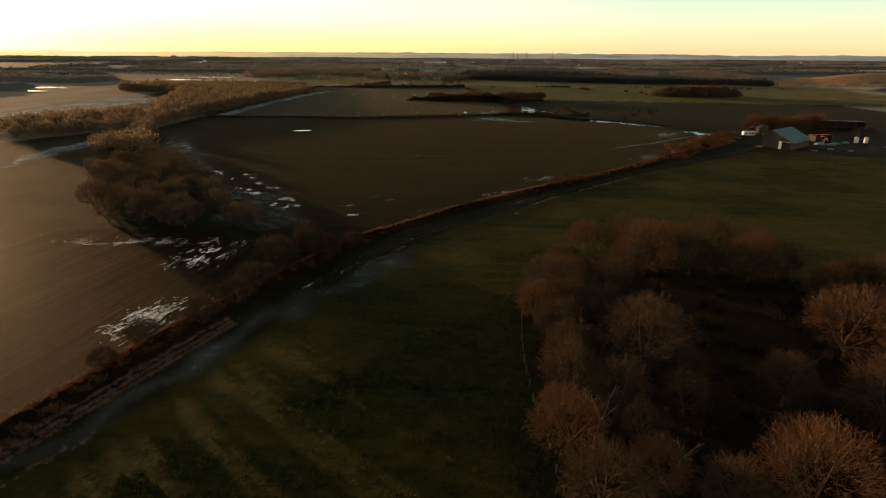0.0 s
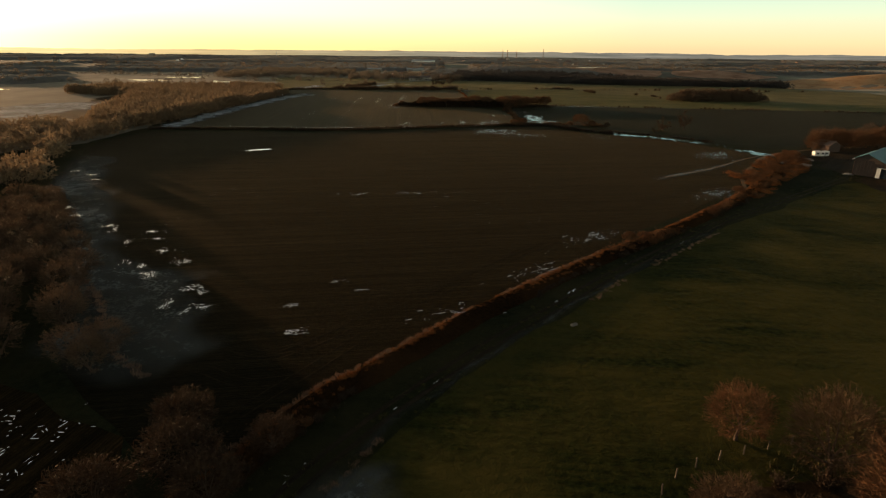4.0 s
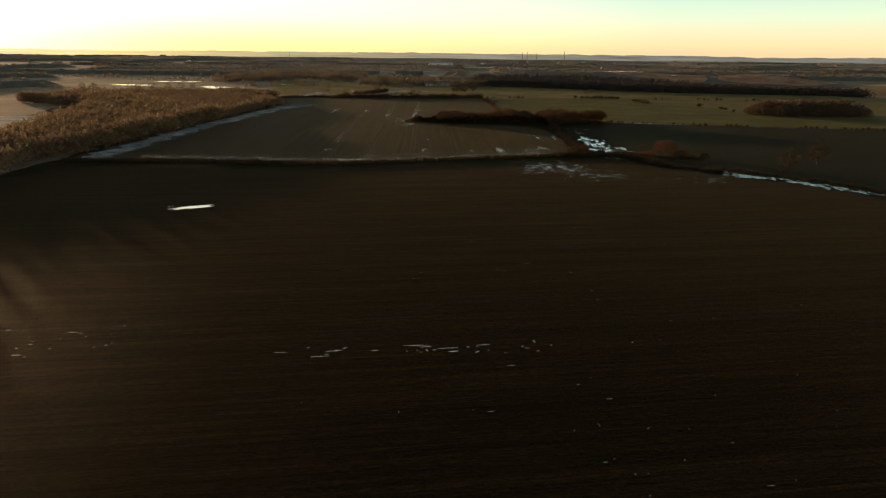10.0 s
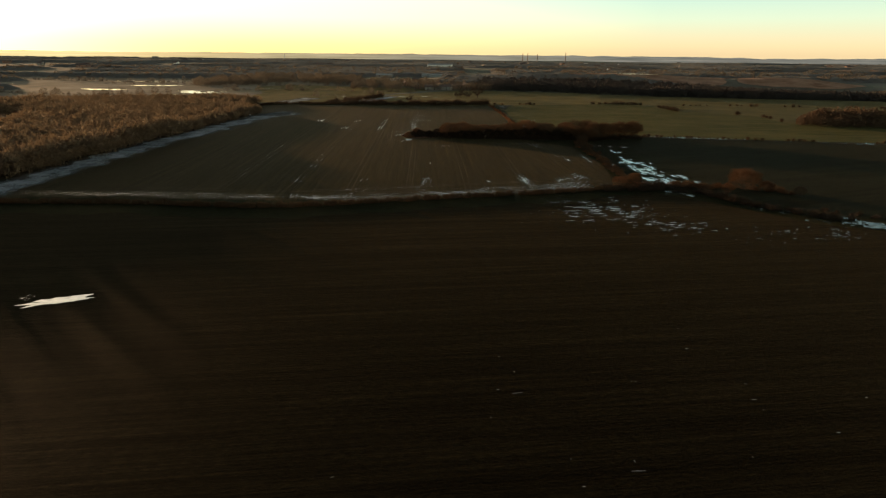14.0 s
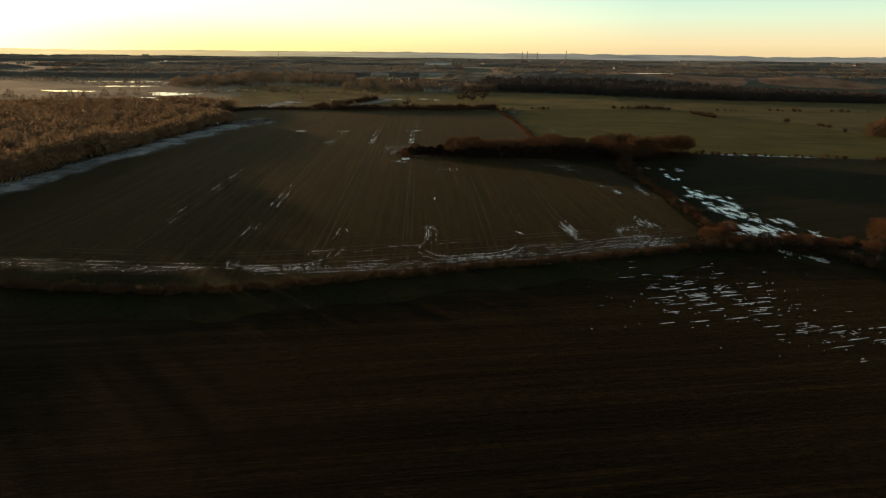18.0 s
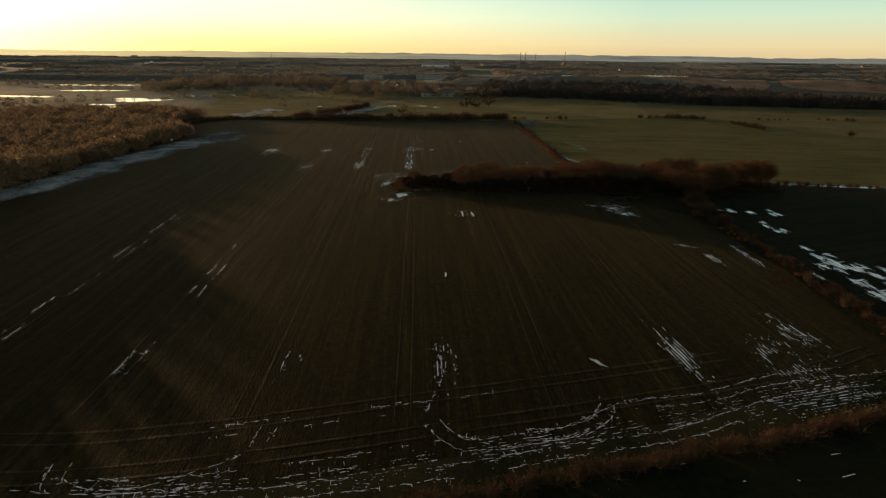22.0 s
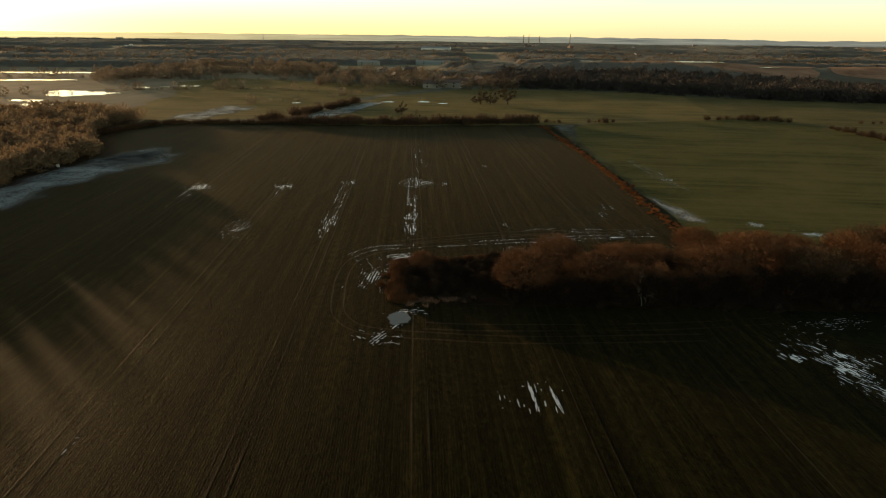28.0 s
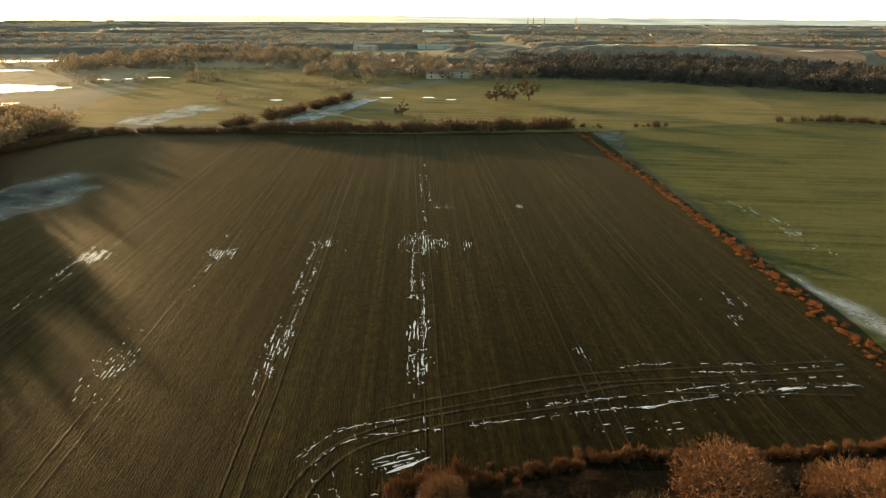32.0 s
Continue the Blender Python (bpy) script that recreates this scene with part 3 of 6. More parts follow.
def plates(cx, cy, length, width, turn, count, seed, size=1.0, label="broken plates of water in the furrows, whitened for ice and reflected sky", long=2.2):
    """Blotches of half-frozen water with torn edges, cut by the furrows they lie in."""
    rng = random.Random(seed)
    a = radians(turn)
    v, f = [], []
    hubs = [(rng.gauss(0, 0.27) * length, rng.gauss(0, 0.27) * width) for _ in range(max(2, count // 7))]
    for k in range(count):
        hs, ht = rng.choice(hubs)
        s, t = hs + rng.gauss(0, 1.3) * size, ht + rng.gauss(0, 0.8) * size
        x, y = cx + s * math.cos(a) - t * math.sin(a), cy + s * math.sin(a) + t * math.cos(a)
        b = a + rng.gauss(0, 0.08) + (math.pi / 2 if rng.random() < 0.15 else 0)
        rx, ry = size * rng.uniform(0.25, 0.9) * long * 0.5, size * rng.uniform(0.10, 0.34)
        n, base, ph = 14, len(v), rng.random() * 90
        for i in range(n):
            q = 2 * math.pi * i / n
            r = 0.9 + 0.75 * noise.noise((math.cos(q) * 1.6 + ph, math.sin(q) * 1.6, ph))
            px, py = rx * r * math.cos(q), ry * r * math.sin(q)
            v.append((x + px * math.cos(b) - py * math.sin(b), y + px * math.sin(b) + py * math.cos(b), 0.050 + 0.0006 * (k % 12)))
        f.append(tuple(range(base, base + n)))
    return tagged(new("puddle", mesh_of("puddle", v, f, ICE_SKY)), label, "puddle", "puddles in the fields", "stuff")


def wet_line(pts, seed, cover=0.0, gauge=1.8, width=0.026, label="meltwater lying in wheel ruts"):
    """Broken threads of water in the two ruts of a wheel track; cover from -1 (full) to 1 (dry)."""
    rng = random.Random(seed)
    v, f = [], []
    for off in (-gauge / 2, gauge / 2):
        line = smooth_line(pts, 0.42)
        for i, p in enumerate(line):
            if noise.noise((p.x * 0.12, p.y * 0.12, seed + off)) + 0.6 * noise.noise((p.x * 0.6, p.y * 0.6, seed)) < cover or rng.random() < 0.2:
                continue
            d = (line[min(i + 1, len(line) - 1)] - line[max(i - 1, 0)]).normalized()
            x, y = p.x + d.y * off + rng.gauss(0, 0.10), p.y - d.x * off + rng.gauss(0, 0.10)
            sliver(v, f, x, y, d.x, d.y, rng.uniform(0.10, 0.42), width * rng.uniform(0.5, 2.2), 0.058 + 0.0003 * (i % 7), rng)
            if rng.random() < 0.35:
                sliver(v, f, x + rng.gauss(0, 0.3), y + rng.gauss(0, 0.3), -d.y, d.x, rng.uniform(0.08, 0.35), width * rng.uniform(0.4, 1.6), 0.0605, rng)
    if v:
        tagged(new("puddle", mesh_of("puddle", v, f, ICE_SKY)), label, "puddle", "puddles in the fields", "stuff")


def sheet(cx, cy, length, width, turn, seed, n=7, label="shallow sheet of water whitened for ice and reflected sky", material=None):
    """A small sheet of water with a torn outline."""
    rng = random.Random(seed)
    a = radians(turn)
    v, f = [], []
    for k in range(n):
        s, t = rng.gauss(0, 0.22) * length, rng.gauss(0, 0.25) * width
        b = a + rng.gauss(0, 0.12)
        sliver(v, f, cx + s * math.cos(a) - t * math.sin(a), cy + s * math.sin(a) + t * math.cos(a), math.cos(b), math.sin(b), length * rng.uniform(0.12, 0.45), width * rng.uniform(0.08, 0.26), 0.055 + 0.0011 * k, rng)
    return tagged(new("puddle", mesh_of("puddle", v, f, material or ICE_SKY)), label, "puddle", "puddles in the fields", "stuff")


def edge_distance(poly, x, y):
    best = 1e9
    for (x0, y0), (x1, y1) in zip(poly, poly[1:] + poly[:1]):
        dx, dy = x1 - x0, y1 - y0
        t = min(1.0, max(0.0, ((x - x0) * dx + (y - y0) * dy) / (dx * dx + dy * dy + 1e-9)))
        best = min(best, math.hypot(x - x0 - t * dx, y - y0 - t * dy))
    return best


def frosted(name, poly, step, fade, material, label, z=0.028):
    """Frost lying on the ground inside a polygon, thinning out over the width fade to its edge."""
    xs, ys = [p[0] for p in poly], [p[1] for p in poly]
    nx, ny = int((max(xs) - min(xs)) / step) + 2, int((max(ys) - min(ys)) / step) + 2
    v, cover, f = [], [], []
    for j in range(ny):
        for i in range(nx):
            x, y = min(xs) + i * step, min(ys) + j * step
            w = noise.noise_vector((x * 0.12, y * 0.12, 5.0)) * fade * 0.8
            d = edge_distance(poly, x + w.x, y + w.y) if inside(poly, x + w.x, y + w.y) else 0.0
            k = min(1.0, d / fade)
            v.append((x, y, z))
            cover.append(k * k * (3 - 2 * k))
    for j in range(ny - 1):
        for i in range(nx - 1):
            q = (j * nx + i, j * nx + i + 1, (j + 1) * nx + i + 1, (j + 1) * nx + i)
            if max(cover[a] for a in q) > 0:
                f.append(q)
    me = mesh_of(name, v, f, material)
    me.attributes.new("cover", "FLOAT", "POINT").data.foreach_set("value", cover)
    return tagged(new(name, me), label, "frost", "frosted ground", "stuff")


def pond(cx, cy, rx, ry, seed, label, z=0.06):
    """A shallow pool: a few ragged sheets of water that run together."""
    rng = random.Random(seed)
    v, f = [], []
    for k in range(4):
        ox, oy, s, n = (0, 0, 1.0, 72) if k == 0 else (rng.uniform(-0.9, 0.9) * rx, rng.uniform(-0.9, 0.9) * ry, rng.uniform(0.25, 0.55), 48)
        base = len(v)
        for i in range(n):
            q = 2 * math.pi * i / n
            c, d = math.cos(q), math.sin(q)
            r = s * (0.8 + 0.45 * noise.noise((c * 1.3 + seed, d * 1.3, k * 3.7)) + 0.3 * noise.noise((c * 4 + k, d * 4, seed)) + 0.22 * noise.noise((c * 11, d * 11 + k, seed)))
            v.append((cx + ox + rx * r * c, cy + oy + ry * r * d, z + 0.004 * k))
        f.append(tuple(range(base, base + n)))
    return tagged(new("pond", mesh_of("pond", v, f, WATER)), label, "pond", "ponds of the wetland", "structure")


# ---------------------------------------------------------------- ground
def rise(x, y):
    """Height of the land: level near by, swelling gently far off."""
    d = math.hypot(x, y - 300)
    s = min(1.0, max(0.0, (d - 1900) / 2600))
    h = 5 * s * s * (3 - 2 * s)
    k = min(1.0, max(0.0, (d - 650) / 700))
    h += k * 3.0 * noise.noise((x * 0.0021, y * 0.0021, 4.0)) + k * k * 3 * noise.noise((x * 0.0009, y * 0.0009, 8.0))
    h -= 13 * math.exp(-((x - 560) / 260) ** 2 - ((y - 930) / 120) ** 2)
    h += 10 * math.exp(-((x - 490) / 85) ** 2 - ((y - 1060) / 50) ** 2)
    h += 20 * math.exp(-((x - 690) / 130) ** 2 - ((y - 950) / 70) ** 2)
    h += 13 * math.exp(-((x - 240) / 210) ** 2 - ((y - 1090) / 95) ** 2)
    return h * min(1.0, max(0.0, (d - 420) / 150))


def ground_sheet():
    n = 150
    u = np.linspace(-1, 1, n)
    g = 4800 * np.sinh(u * 3.4) / math.sinh(3.4)
    v = [(x, y + 300, rise(x, y + 300) - 0.02) for y in g for x in g]
    f = [(j * n + i, j * n + i + 1, (j + 1) * n + i + 1, (j + 1) * n + i) for j in range(n - 1) for i in range(n - 1)]
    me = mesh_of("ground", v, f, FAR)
    for p in me.polygons:
        p.use_smooth = True
    return tagged(new("ground", me), "winter farmland of brown and green fields to the horizon", "ground", kind="structure")


ground_sheet()

# fields, from the start of the walk to its end
field("field_0", [(-190, -60), (330, -60), (330, 330), (330, 500), (60, 520), (60, 690), (-155, 690), (-152, 640), (-128, 600), (-150, 470), (-155, 320), (-178, 300), (-218, 235), (-240, 150), (-225, 60), (-250, -10)],
      -0.008, GRASS_VERGE, "rough grass margins between the fields", 6, 7)
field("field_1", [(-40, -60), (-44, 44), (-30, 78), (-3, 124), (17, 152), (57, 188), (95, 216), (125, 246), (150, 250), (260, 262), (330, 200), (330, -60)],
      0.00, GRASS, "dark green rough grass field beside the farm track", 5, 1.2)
field("field_2", [(-52, 40), (-40, 80), (-31, 100), (-38, 118), (-60, 130), (-95, 128), (-140, 146), (-176, 130), (-188, 60), (-160, 0), (-130, -40), (-70, -40)],
      0.00, SOIL_F2, "brown wet stubble field with flooded furrows", 4, 2.5)
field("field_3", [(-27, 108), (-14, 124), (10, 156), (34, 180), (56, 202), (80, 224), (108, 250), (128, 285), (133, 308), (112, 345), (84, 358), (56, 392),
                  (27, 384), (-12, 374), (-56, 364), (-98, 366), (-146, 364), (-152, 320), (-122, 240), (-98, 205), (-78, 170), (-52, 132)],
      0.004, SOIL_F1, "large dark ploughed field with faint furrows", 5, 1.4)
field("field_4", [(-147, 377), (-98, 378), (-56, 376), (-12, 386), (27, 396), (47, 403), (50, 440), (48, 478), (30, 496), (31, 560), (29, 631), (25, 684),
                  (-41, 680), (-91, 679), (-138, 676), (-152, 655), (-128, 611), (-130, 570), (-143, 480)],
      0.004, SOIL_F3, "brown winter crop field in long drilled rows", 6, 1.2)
field("field_5", [(54, 400), (54, 478), (62, 498), (92, 511), (134, 503), (223, 491), (330, 470), (330, 320), (145, 322), (122, 350), (88, 368)],
      0.004, SOIL_F4, "dark damp crop field with standing water", 6, 1.5)
field("field_6", [(33, 524), (92, 519), (134, 509), (223, 498), (430, 470), (440, 530), (300, 556), (226, 568), (205, 582), (207, 624), (192, 636), (164, 648), (157, 698), (124, 712), (68, 698), (31, 686)],
      0.004, GRASS_MEADOW, "green winter meadow with faint mown bands", 6, 1.5)
field("field_13", [(120, 706), (152, 695), (159, 643), (188, 631), (203, 620), (200, 578), (224, 562), (300, 550), (440, 524), (470, 690), (400, 775), (238, 800), (196, 810), (150, 830)],
      0.0022, GRASS_DULL, "dull olive pasture beyond the meadow", 7, 2)
field("field_7", [(-88, 684), (-41, 682), (22, 688), (68, 697), (124, 711), (150, 830), (127, 850), (59, 866), (0, 868), (-60, 800)],
      0.0015, GRASS_OLIVE, "olive rough pasture behind the hedge", 8, 3)
field("field_8", [(-180, 690), (-100, 700), (-70, 800), (-20, 880), (-60, 980), (-180, 1000), (-230, 900), (-190, 800)],
      0.002, GRASS_OLIVE, "pale pasture along the wetland", 10, 6)
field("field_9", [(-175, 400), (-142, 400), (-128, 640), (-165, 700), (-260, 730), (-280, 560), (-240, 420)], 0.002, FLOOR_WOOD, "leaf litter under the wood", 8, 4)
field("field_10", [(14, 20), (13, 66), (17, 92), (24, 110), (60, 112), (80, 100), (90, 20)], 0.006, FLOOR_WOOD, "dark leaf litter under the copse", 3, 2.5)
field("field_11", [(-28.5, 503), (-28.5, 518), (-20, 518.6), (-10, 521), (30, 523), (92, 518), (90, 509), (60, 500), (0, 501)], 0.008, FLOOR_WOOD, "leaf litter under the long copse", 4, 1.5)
field("field_12", [(140, 235), (150, 300), (200, 345), (280, 340), (270, 250), (205, 240)], 0.006, MUD, "muddy farmyard ground", 5, 2.5)

# frosted ground
FROST_FAINT = turf("faint_frost", (0.012, 0.016, 0.014), (0.028, 0.034, 0.031), (0.055, 0.062, 0.060), 1.0, 0.0, 0.10)
FROST_THIN = turf("thin_frost", (0.020, 0.024, 0.021), (0.048, 0.055, 0.050), (0.105, 0.115, 0.110), 1.0, 0.0, 0.15)
frosted("frost_margin", [(-153, 374), (-136, 374), (-132, 480), (-116, 588), (-110, 616), (-124, 634), (-136, 596), (-150, 480)], 2.0, 6.0, FROST, "frost-whitened grass margin beside the wood")
frosted("frost_verge", [(-50, 30), (-37, 55), (-27, 76), (-14, 92), (-6, 106), (-4, 116), (-12, 114), (-24, 97), (-36, 74), (-46, 52)], 1.0, 4.5, FROST_THIN, "lightly frosted grass verge of the track")
frosted("frost_headland", [(-66, 174), (-46, 168), (-32, 138), (-40, 126), (-58, 132), (-74, 165), (-98, 204), (-122, 236), (-144, 294), (-128, 294), (-104, 245), (-80, 205)], 1.3, 6.0, FROST_THIN, "rutted headland dusted with faint frost")
frosted("frost_strip", [(31, 566), (34.5, 566), (33.5, 610), (35, 650), (42, 682), (46, 692), (30, 690), (30, 640)], 0.8, 3.0, FROST_THIN, "thinly frosted strip along the dead-grass line")
frosted("frost_strip", [(-100, 692), (-82, 692), (-65, 728), (-51, 774), (-63, 778), (-82, 724)], 1.2, 2.6, FROST, "frosted strip of grass in the hedge's shade")
frosted("frost_patch", [(-154, 696), (-132, 694), (-118, 742), (-138, 754)], 1.5, 5.0, FROST, "frosted patch of pasture")
frosted("frost_strip", [(-149, 180), (-156, 200), (-155, 229), (-153, 263), (-162, 283), (-172, 255), (-173, 230), (-163, 198), (-156, 180)], 2.0, 6.0, FROST, "frosted strip of meadow by the wood")
frosted("frost_meadow", [(-255, 330), (-255, 371), (-244, 408), (-231, 469), (-255, 530), (-302, 510), (-300, 426), (-300, 369), (-275, 330)], 3.0, 12.0, FROST, "frosted low meadow")
frosted("frost_patch", [(33.8, 544), (38.6, 543), (39.6, 552), (36.0, 564), (32.4, 570), (33.0, 558)], 0.6, 3.0, FROST, "white frost patch beside the field line")
frosted("frost_patch", [(-128, 590), (-106, 596), (-104, 616), (-120, 626), (-132, 610)], 1.2, 6.0, FROST, "white frosted corner of the crop field")

# tracks
TRACK = [(-62, 8), (-48, 42), (-38.8, 60), (-32.5, 73), (-28, 84.5), (-21.5, 99), (-15.5, 111.5), (-7.5, 123), (-0.5, 131.5), (7.8, 140.8), (17.5, 150.6), (31, 164.8), (47.5, 180), (69, 200), (95, 220), (125, 243), (150, 262), (190, 290)]
for off in (-0.9, 0.9):
    ribbon("track_rut", TRACK, 0.75, 0.022, MUD, "muddy wheel rut of the farm track", "track", off, 0.2, 2.0)
frosted("frost_verge", [(x + 0.6, y - 0.6) for x, y in TRACK[4:14]] + [(x + 1.9, y - 1.8) for x, y in TRACK[13:3:-1]], 0.6, 1.3, FROST_FAINT, "frosted grass edge of the farm track")
for k, (part_of, cover) in enumerate(((TRACK[4:8], 0.42), (TRACK[7:11], 0.36), (TRACK[10:14], 0.40))):
    wet_line([(x - 0.3, y + 0.3) for x, y in part_of], 280 + k, cover, 1.8, 0.03)
ribbon("road_verge", TRACK, 5.2, 0.014, GRASS_VERGE, "damp verge of the farm track", "verge", 0.0, 0.2, 3.0)
ribbon("headland", [(-148, 364), (-98, 365), (-56, 363), (-12, 374), (27, 384), (46, 392)], 10.0, 0.012, GRASS_VERGE, "strip of dark green grass along the hedge", "verge", -0.5, 0.35, 1.5)
BANK_GRASS = turf("dead_bank_grass", (0.0060, 0.0036, 0.0020), (0.022, 0.0115, 0.0052), (0.042, 0.0220, 0.0090), 2.2, 0.0, fuzz=0.002, spec=-0.0095)
CREST = [(-58, 34), (-50, 53), (-38, 86), (-19, 122.5), (-11.4, 131.6), (0, 144.6), (9.4, 154.3), (21, 165.6), (34, 177.4), (52, 192.5), (74, 213), (94, 233), (110, 251), (128, 271)]


def earth_bank(pts, label):
    """A low earth bank with a sharp crest, steep towards the ploughed field and easy towards the track."""
    line = smooth_line(pts, 0.8)
    shape = ((-1.5, 0.0), (-0.9, 0.42), (-0.45, 0.78), (0.0, 1.0), (0.5, 0.92), (1.0, 0.70), (1.7, 0.42), (2.4, 0.20), (3.3, 0.0))
    v, f, n = [], [], len(shape)
    for i, p in enumerate(line):
        d = (line[min(i + 1, len(line) - 1)] - line[max(i - 1, 0)]).normalized()
        side = Vector((d.y, -d.x, 0))
        tall = 0.85 + 0.35 * noise.noise((p.x * 0.07, p.y * 0.07, 3.0)) + 0.22 * noise.noise((p.x * 0.45, p.y * 0.45, 6.0))
        for k, (o, h) in enumerate(shape):
            q = p + side * (o + 0.30 * noise.noise((p.x * 0.3, p.y * 0.3, k * 2.0)))
            v.append((q.x, q.y, 0.008 + h * (tall + 0.22 * noise.noise((q.x * 1.3, q.y * 1.3, 9.0)))))
        if i:
            for k in range(n - 1):
                a = (i - 1) * n + k
                f.append((a, a + 1, a + n + 1, a + n))
    return tagged(new("bank", mesh_of("bank", v, f, BANK_GRASS)), label, "bank", kind="structure")


earth_bank(CREST, "earth bank of orange dead grass along the field")
ribbon("ditch_bank", [(51, 399), (70, 383), (86, 368), (109, 357), (131, 326), (141, 300), (150, 280)], 9.0, 0.020, GRASS_VERGE, "boggy margin of the flooded ditch", "verge", 0.0, 0.3, 3.0)
for args in ((97, 361, 14, 3.5, 130, 26, 96, 2.4), (112, 347, 18, 4, 130, 30, 97, 2.6), (60, 391, 16, 5, 135, 16, 91, 2.2), (78, 372, 18, 5, 140, 14, 92, 2.0), (100, 356, 30, 5, 160, 34, 93, 3.0), (122, 337, 30, 6, 128, 26, 94, 2.6), (137, 306, 18, 7, 115, 34, 95, 3.0)):
    pools(*args, "flooded ditch with standing water", 0.14, WATER, 0.15, 0.9)
ribbon("track_east", [(88, 514), (134, 506), (166, 500), (223, 494), (330, 474), (430, 464)], 3.2, 0.016, MUD, "wet farm track along the meadow", "track", 0.0, 0.2, 4.0)

# ---------------------------------------------------------------- water in the furrows
for args in ((-68, 120, 40, 5, 0, 120, 1, 1.6), (-50, 111, 18, 9, 70, 130, 2, 1.6), (-48, 81, 15, 8, 66, 150, 3, 1.9),
             (-60, 186, 42, 8, 118, 8, 4, 1.0),
                          (-82, 308, 4, 3, 20, 8, 10, 1.0), (-24, 143, 6, 2, 15, 24, 65, 0.9), (-26, 152.4, 3, 1.2, 8, 8, 66, 0.8), (-15.3, 159, 3, 1, 8, 8, 67, 0.9), (-20.4, 163, 4, 1, 8, 7, 68, 0.8)):
    pools(*args, cross=0.35)
for k, (x, y, turn, count) in enumerate(((-80, 198, 20, 16), (-78, 194, 118, 10), (-93, 207, 0, 22), (-100, 214, 10, 14), (-70, 185.5, 100, 10), (-64, 172, 110, 8), (-68, 193, 0, 26), (-65, 188, 10, 8), (-60, 180, 5, 14), (-53.7, 173, 0, 16), (-56.2, 165.5, 100, 26), (-60, 171, 100, 14),
                                         (-43.5, 158.5, 160, 16), (-46, 161, 10, 12), (-47.5, 152.6, 100, 14), (-41, 152, 25, 12), (-43, 152, 70, 6), (-118, 256, 20, 10), (-112, 248, 30, 12), (-126, 262, 30, 10))):
    plates(x, y, 3.4, 1.8, turn, count, 400 + k, 0.42, long=2.6)
    pools(x, y, 5.0, 2.6, turn, count // 2, 430 + k, 0.7, cross=0.4)
for args in ((22, 170, 26, 6, 30, 40, 11, 1.4), (36, 190, 26, 5, 36, 36, 12, 1.6), (84, 232, 30, 8, 40, 40, 13, 1.8), (2, 150, 18, 5, 20, 20, 14, 1.2),
             (118, 300, 30, 12, 35, 40, 18, 2.2),
             (14, 216, 60, 40, 7, 14, 19, 0.8), (-64, 233, 20, 12, 6, 10, 20, 0.9), (-10, 232, 60, 3, 6, 12, 21, 2.0), (10, 270, 90, 60, 7, 16, 22, 0.8)):
    pools(*args, cross=0.4)
for args in ((32, 368, 34, 26, 12, 84, 15, 2.4), (46, 354, 26, 14, 12, 28, 16, 2.2), (78, 350, 36, 12, 14, 26, 17, 1.6)):
    pools(*args, cross=0.05)
for args in ((62, 424, 36, 9, 99, 260, 23, 0.50), (60, 408, 13, 9, 99, 240, 76, 0.55), (65, 439, 20, 9, 99, 170, 77, 0.46), (62.5, 481, 7, 5, 98, 46, 24, 0.42), (64, 466, 18, 6, 98, 46, 79, 0.40), (72.5, 412, 18, 4, 110, 60, 25, 0.45), (71, 479, 10, 4, 98, 26, 78, 0.40)):
    plates(*args, "floodwater and ice spread across the dark field", 8.0)
for args in ((16, 406, 14, 3, 96, 30, 27, 2.0), (30, 405, 12, 8, 94, 70, 28, 1.0), (36, 412, 14, 5, 96, 24, 29, 1.6),
             (-33, 512, 9, 5, 80, 24, 31, 1.2), (-28, 518, 8, 3, 20, 16, 32, 1.2),
             (-28, 578, 9, 8, 92, 80, 33, 0.9), (-28, 545, 26, 2.4, 92, 36, 34, 1.8)):
    pools(*args)
for args in ((-46, 577, 6, 8, 92, 20, 35, 1.3), (-64, 573, 6, 5, 94, 26, 36, 1.0), (-85, 571, 9, 6, 97, 34, 37, 1.3), (-64, 537, 12, 6, 94, 30, 38, 1.0),
             (-46, 541, 14, 3, 92, 26, 39, 1.4), (17, 553, 10, 6, 92, 26, 40, 1.6), (-7, 541, 3, 2, 92, 8, 41, 1.0), (-20, 577, 4, 2, 92, 8, 42, 1.0),
             (-12, 478, 5, 8, 92, 20, 43, 1.3), (-17, 404, 10, 3, 92, 16, 44, 1.2), (-3, 527, 12, 3, 10, 10, 45, 0.9), (12, 533, 26, 4, 8, 14, 46, 0.9),
             (-24, 600, 6, 4, 92, 8, 47, 1.0), (-7, 600, 4, 2, 92, 6, 48, 1.0)):
    pools(*args)
for args in ((-60, 380, 90, 3, 2, 170, 49, 0.6), (-115, 381, 60, 3, 0, 70, 50, 0.8), (-8, 387, 60, 4, 14, 190, 51, 0.55), (28, 396, 30, 6, 14, 190, 52, 0.6),
             (-20, 684, 40, 2, 4, 24, 53, 2.0), (-90, 682, 60, 2, 0, 16, 54, 2.0), (120, 511, 60, 3, -9, 50, 55, 3.0), (200, 497, 80, 3, -8, 50, 56, 3.0), (44, 590, 40, 5, 95, 30, 57, 1.5)):
    pools(*args)
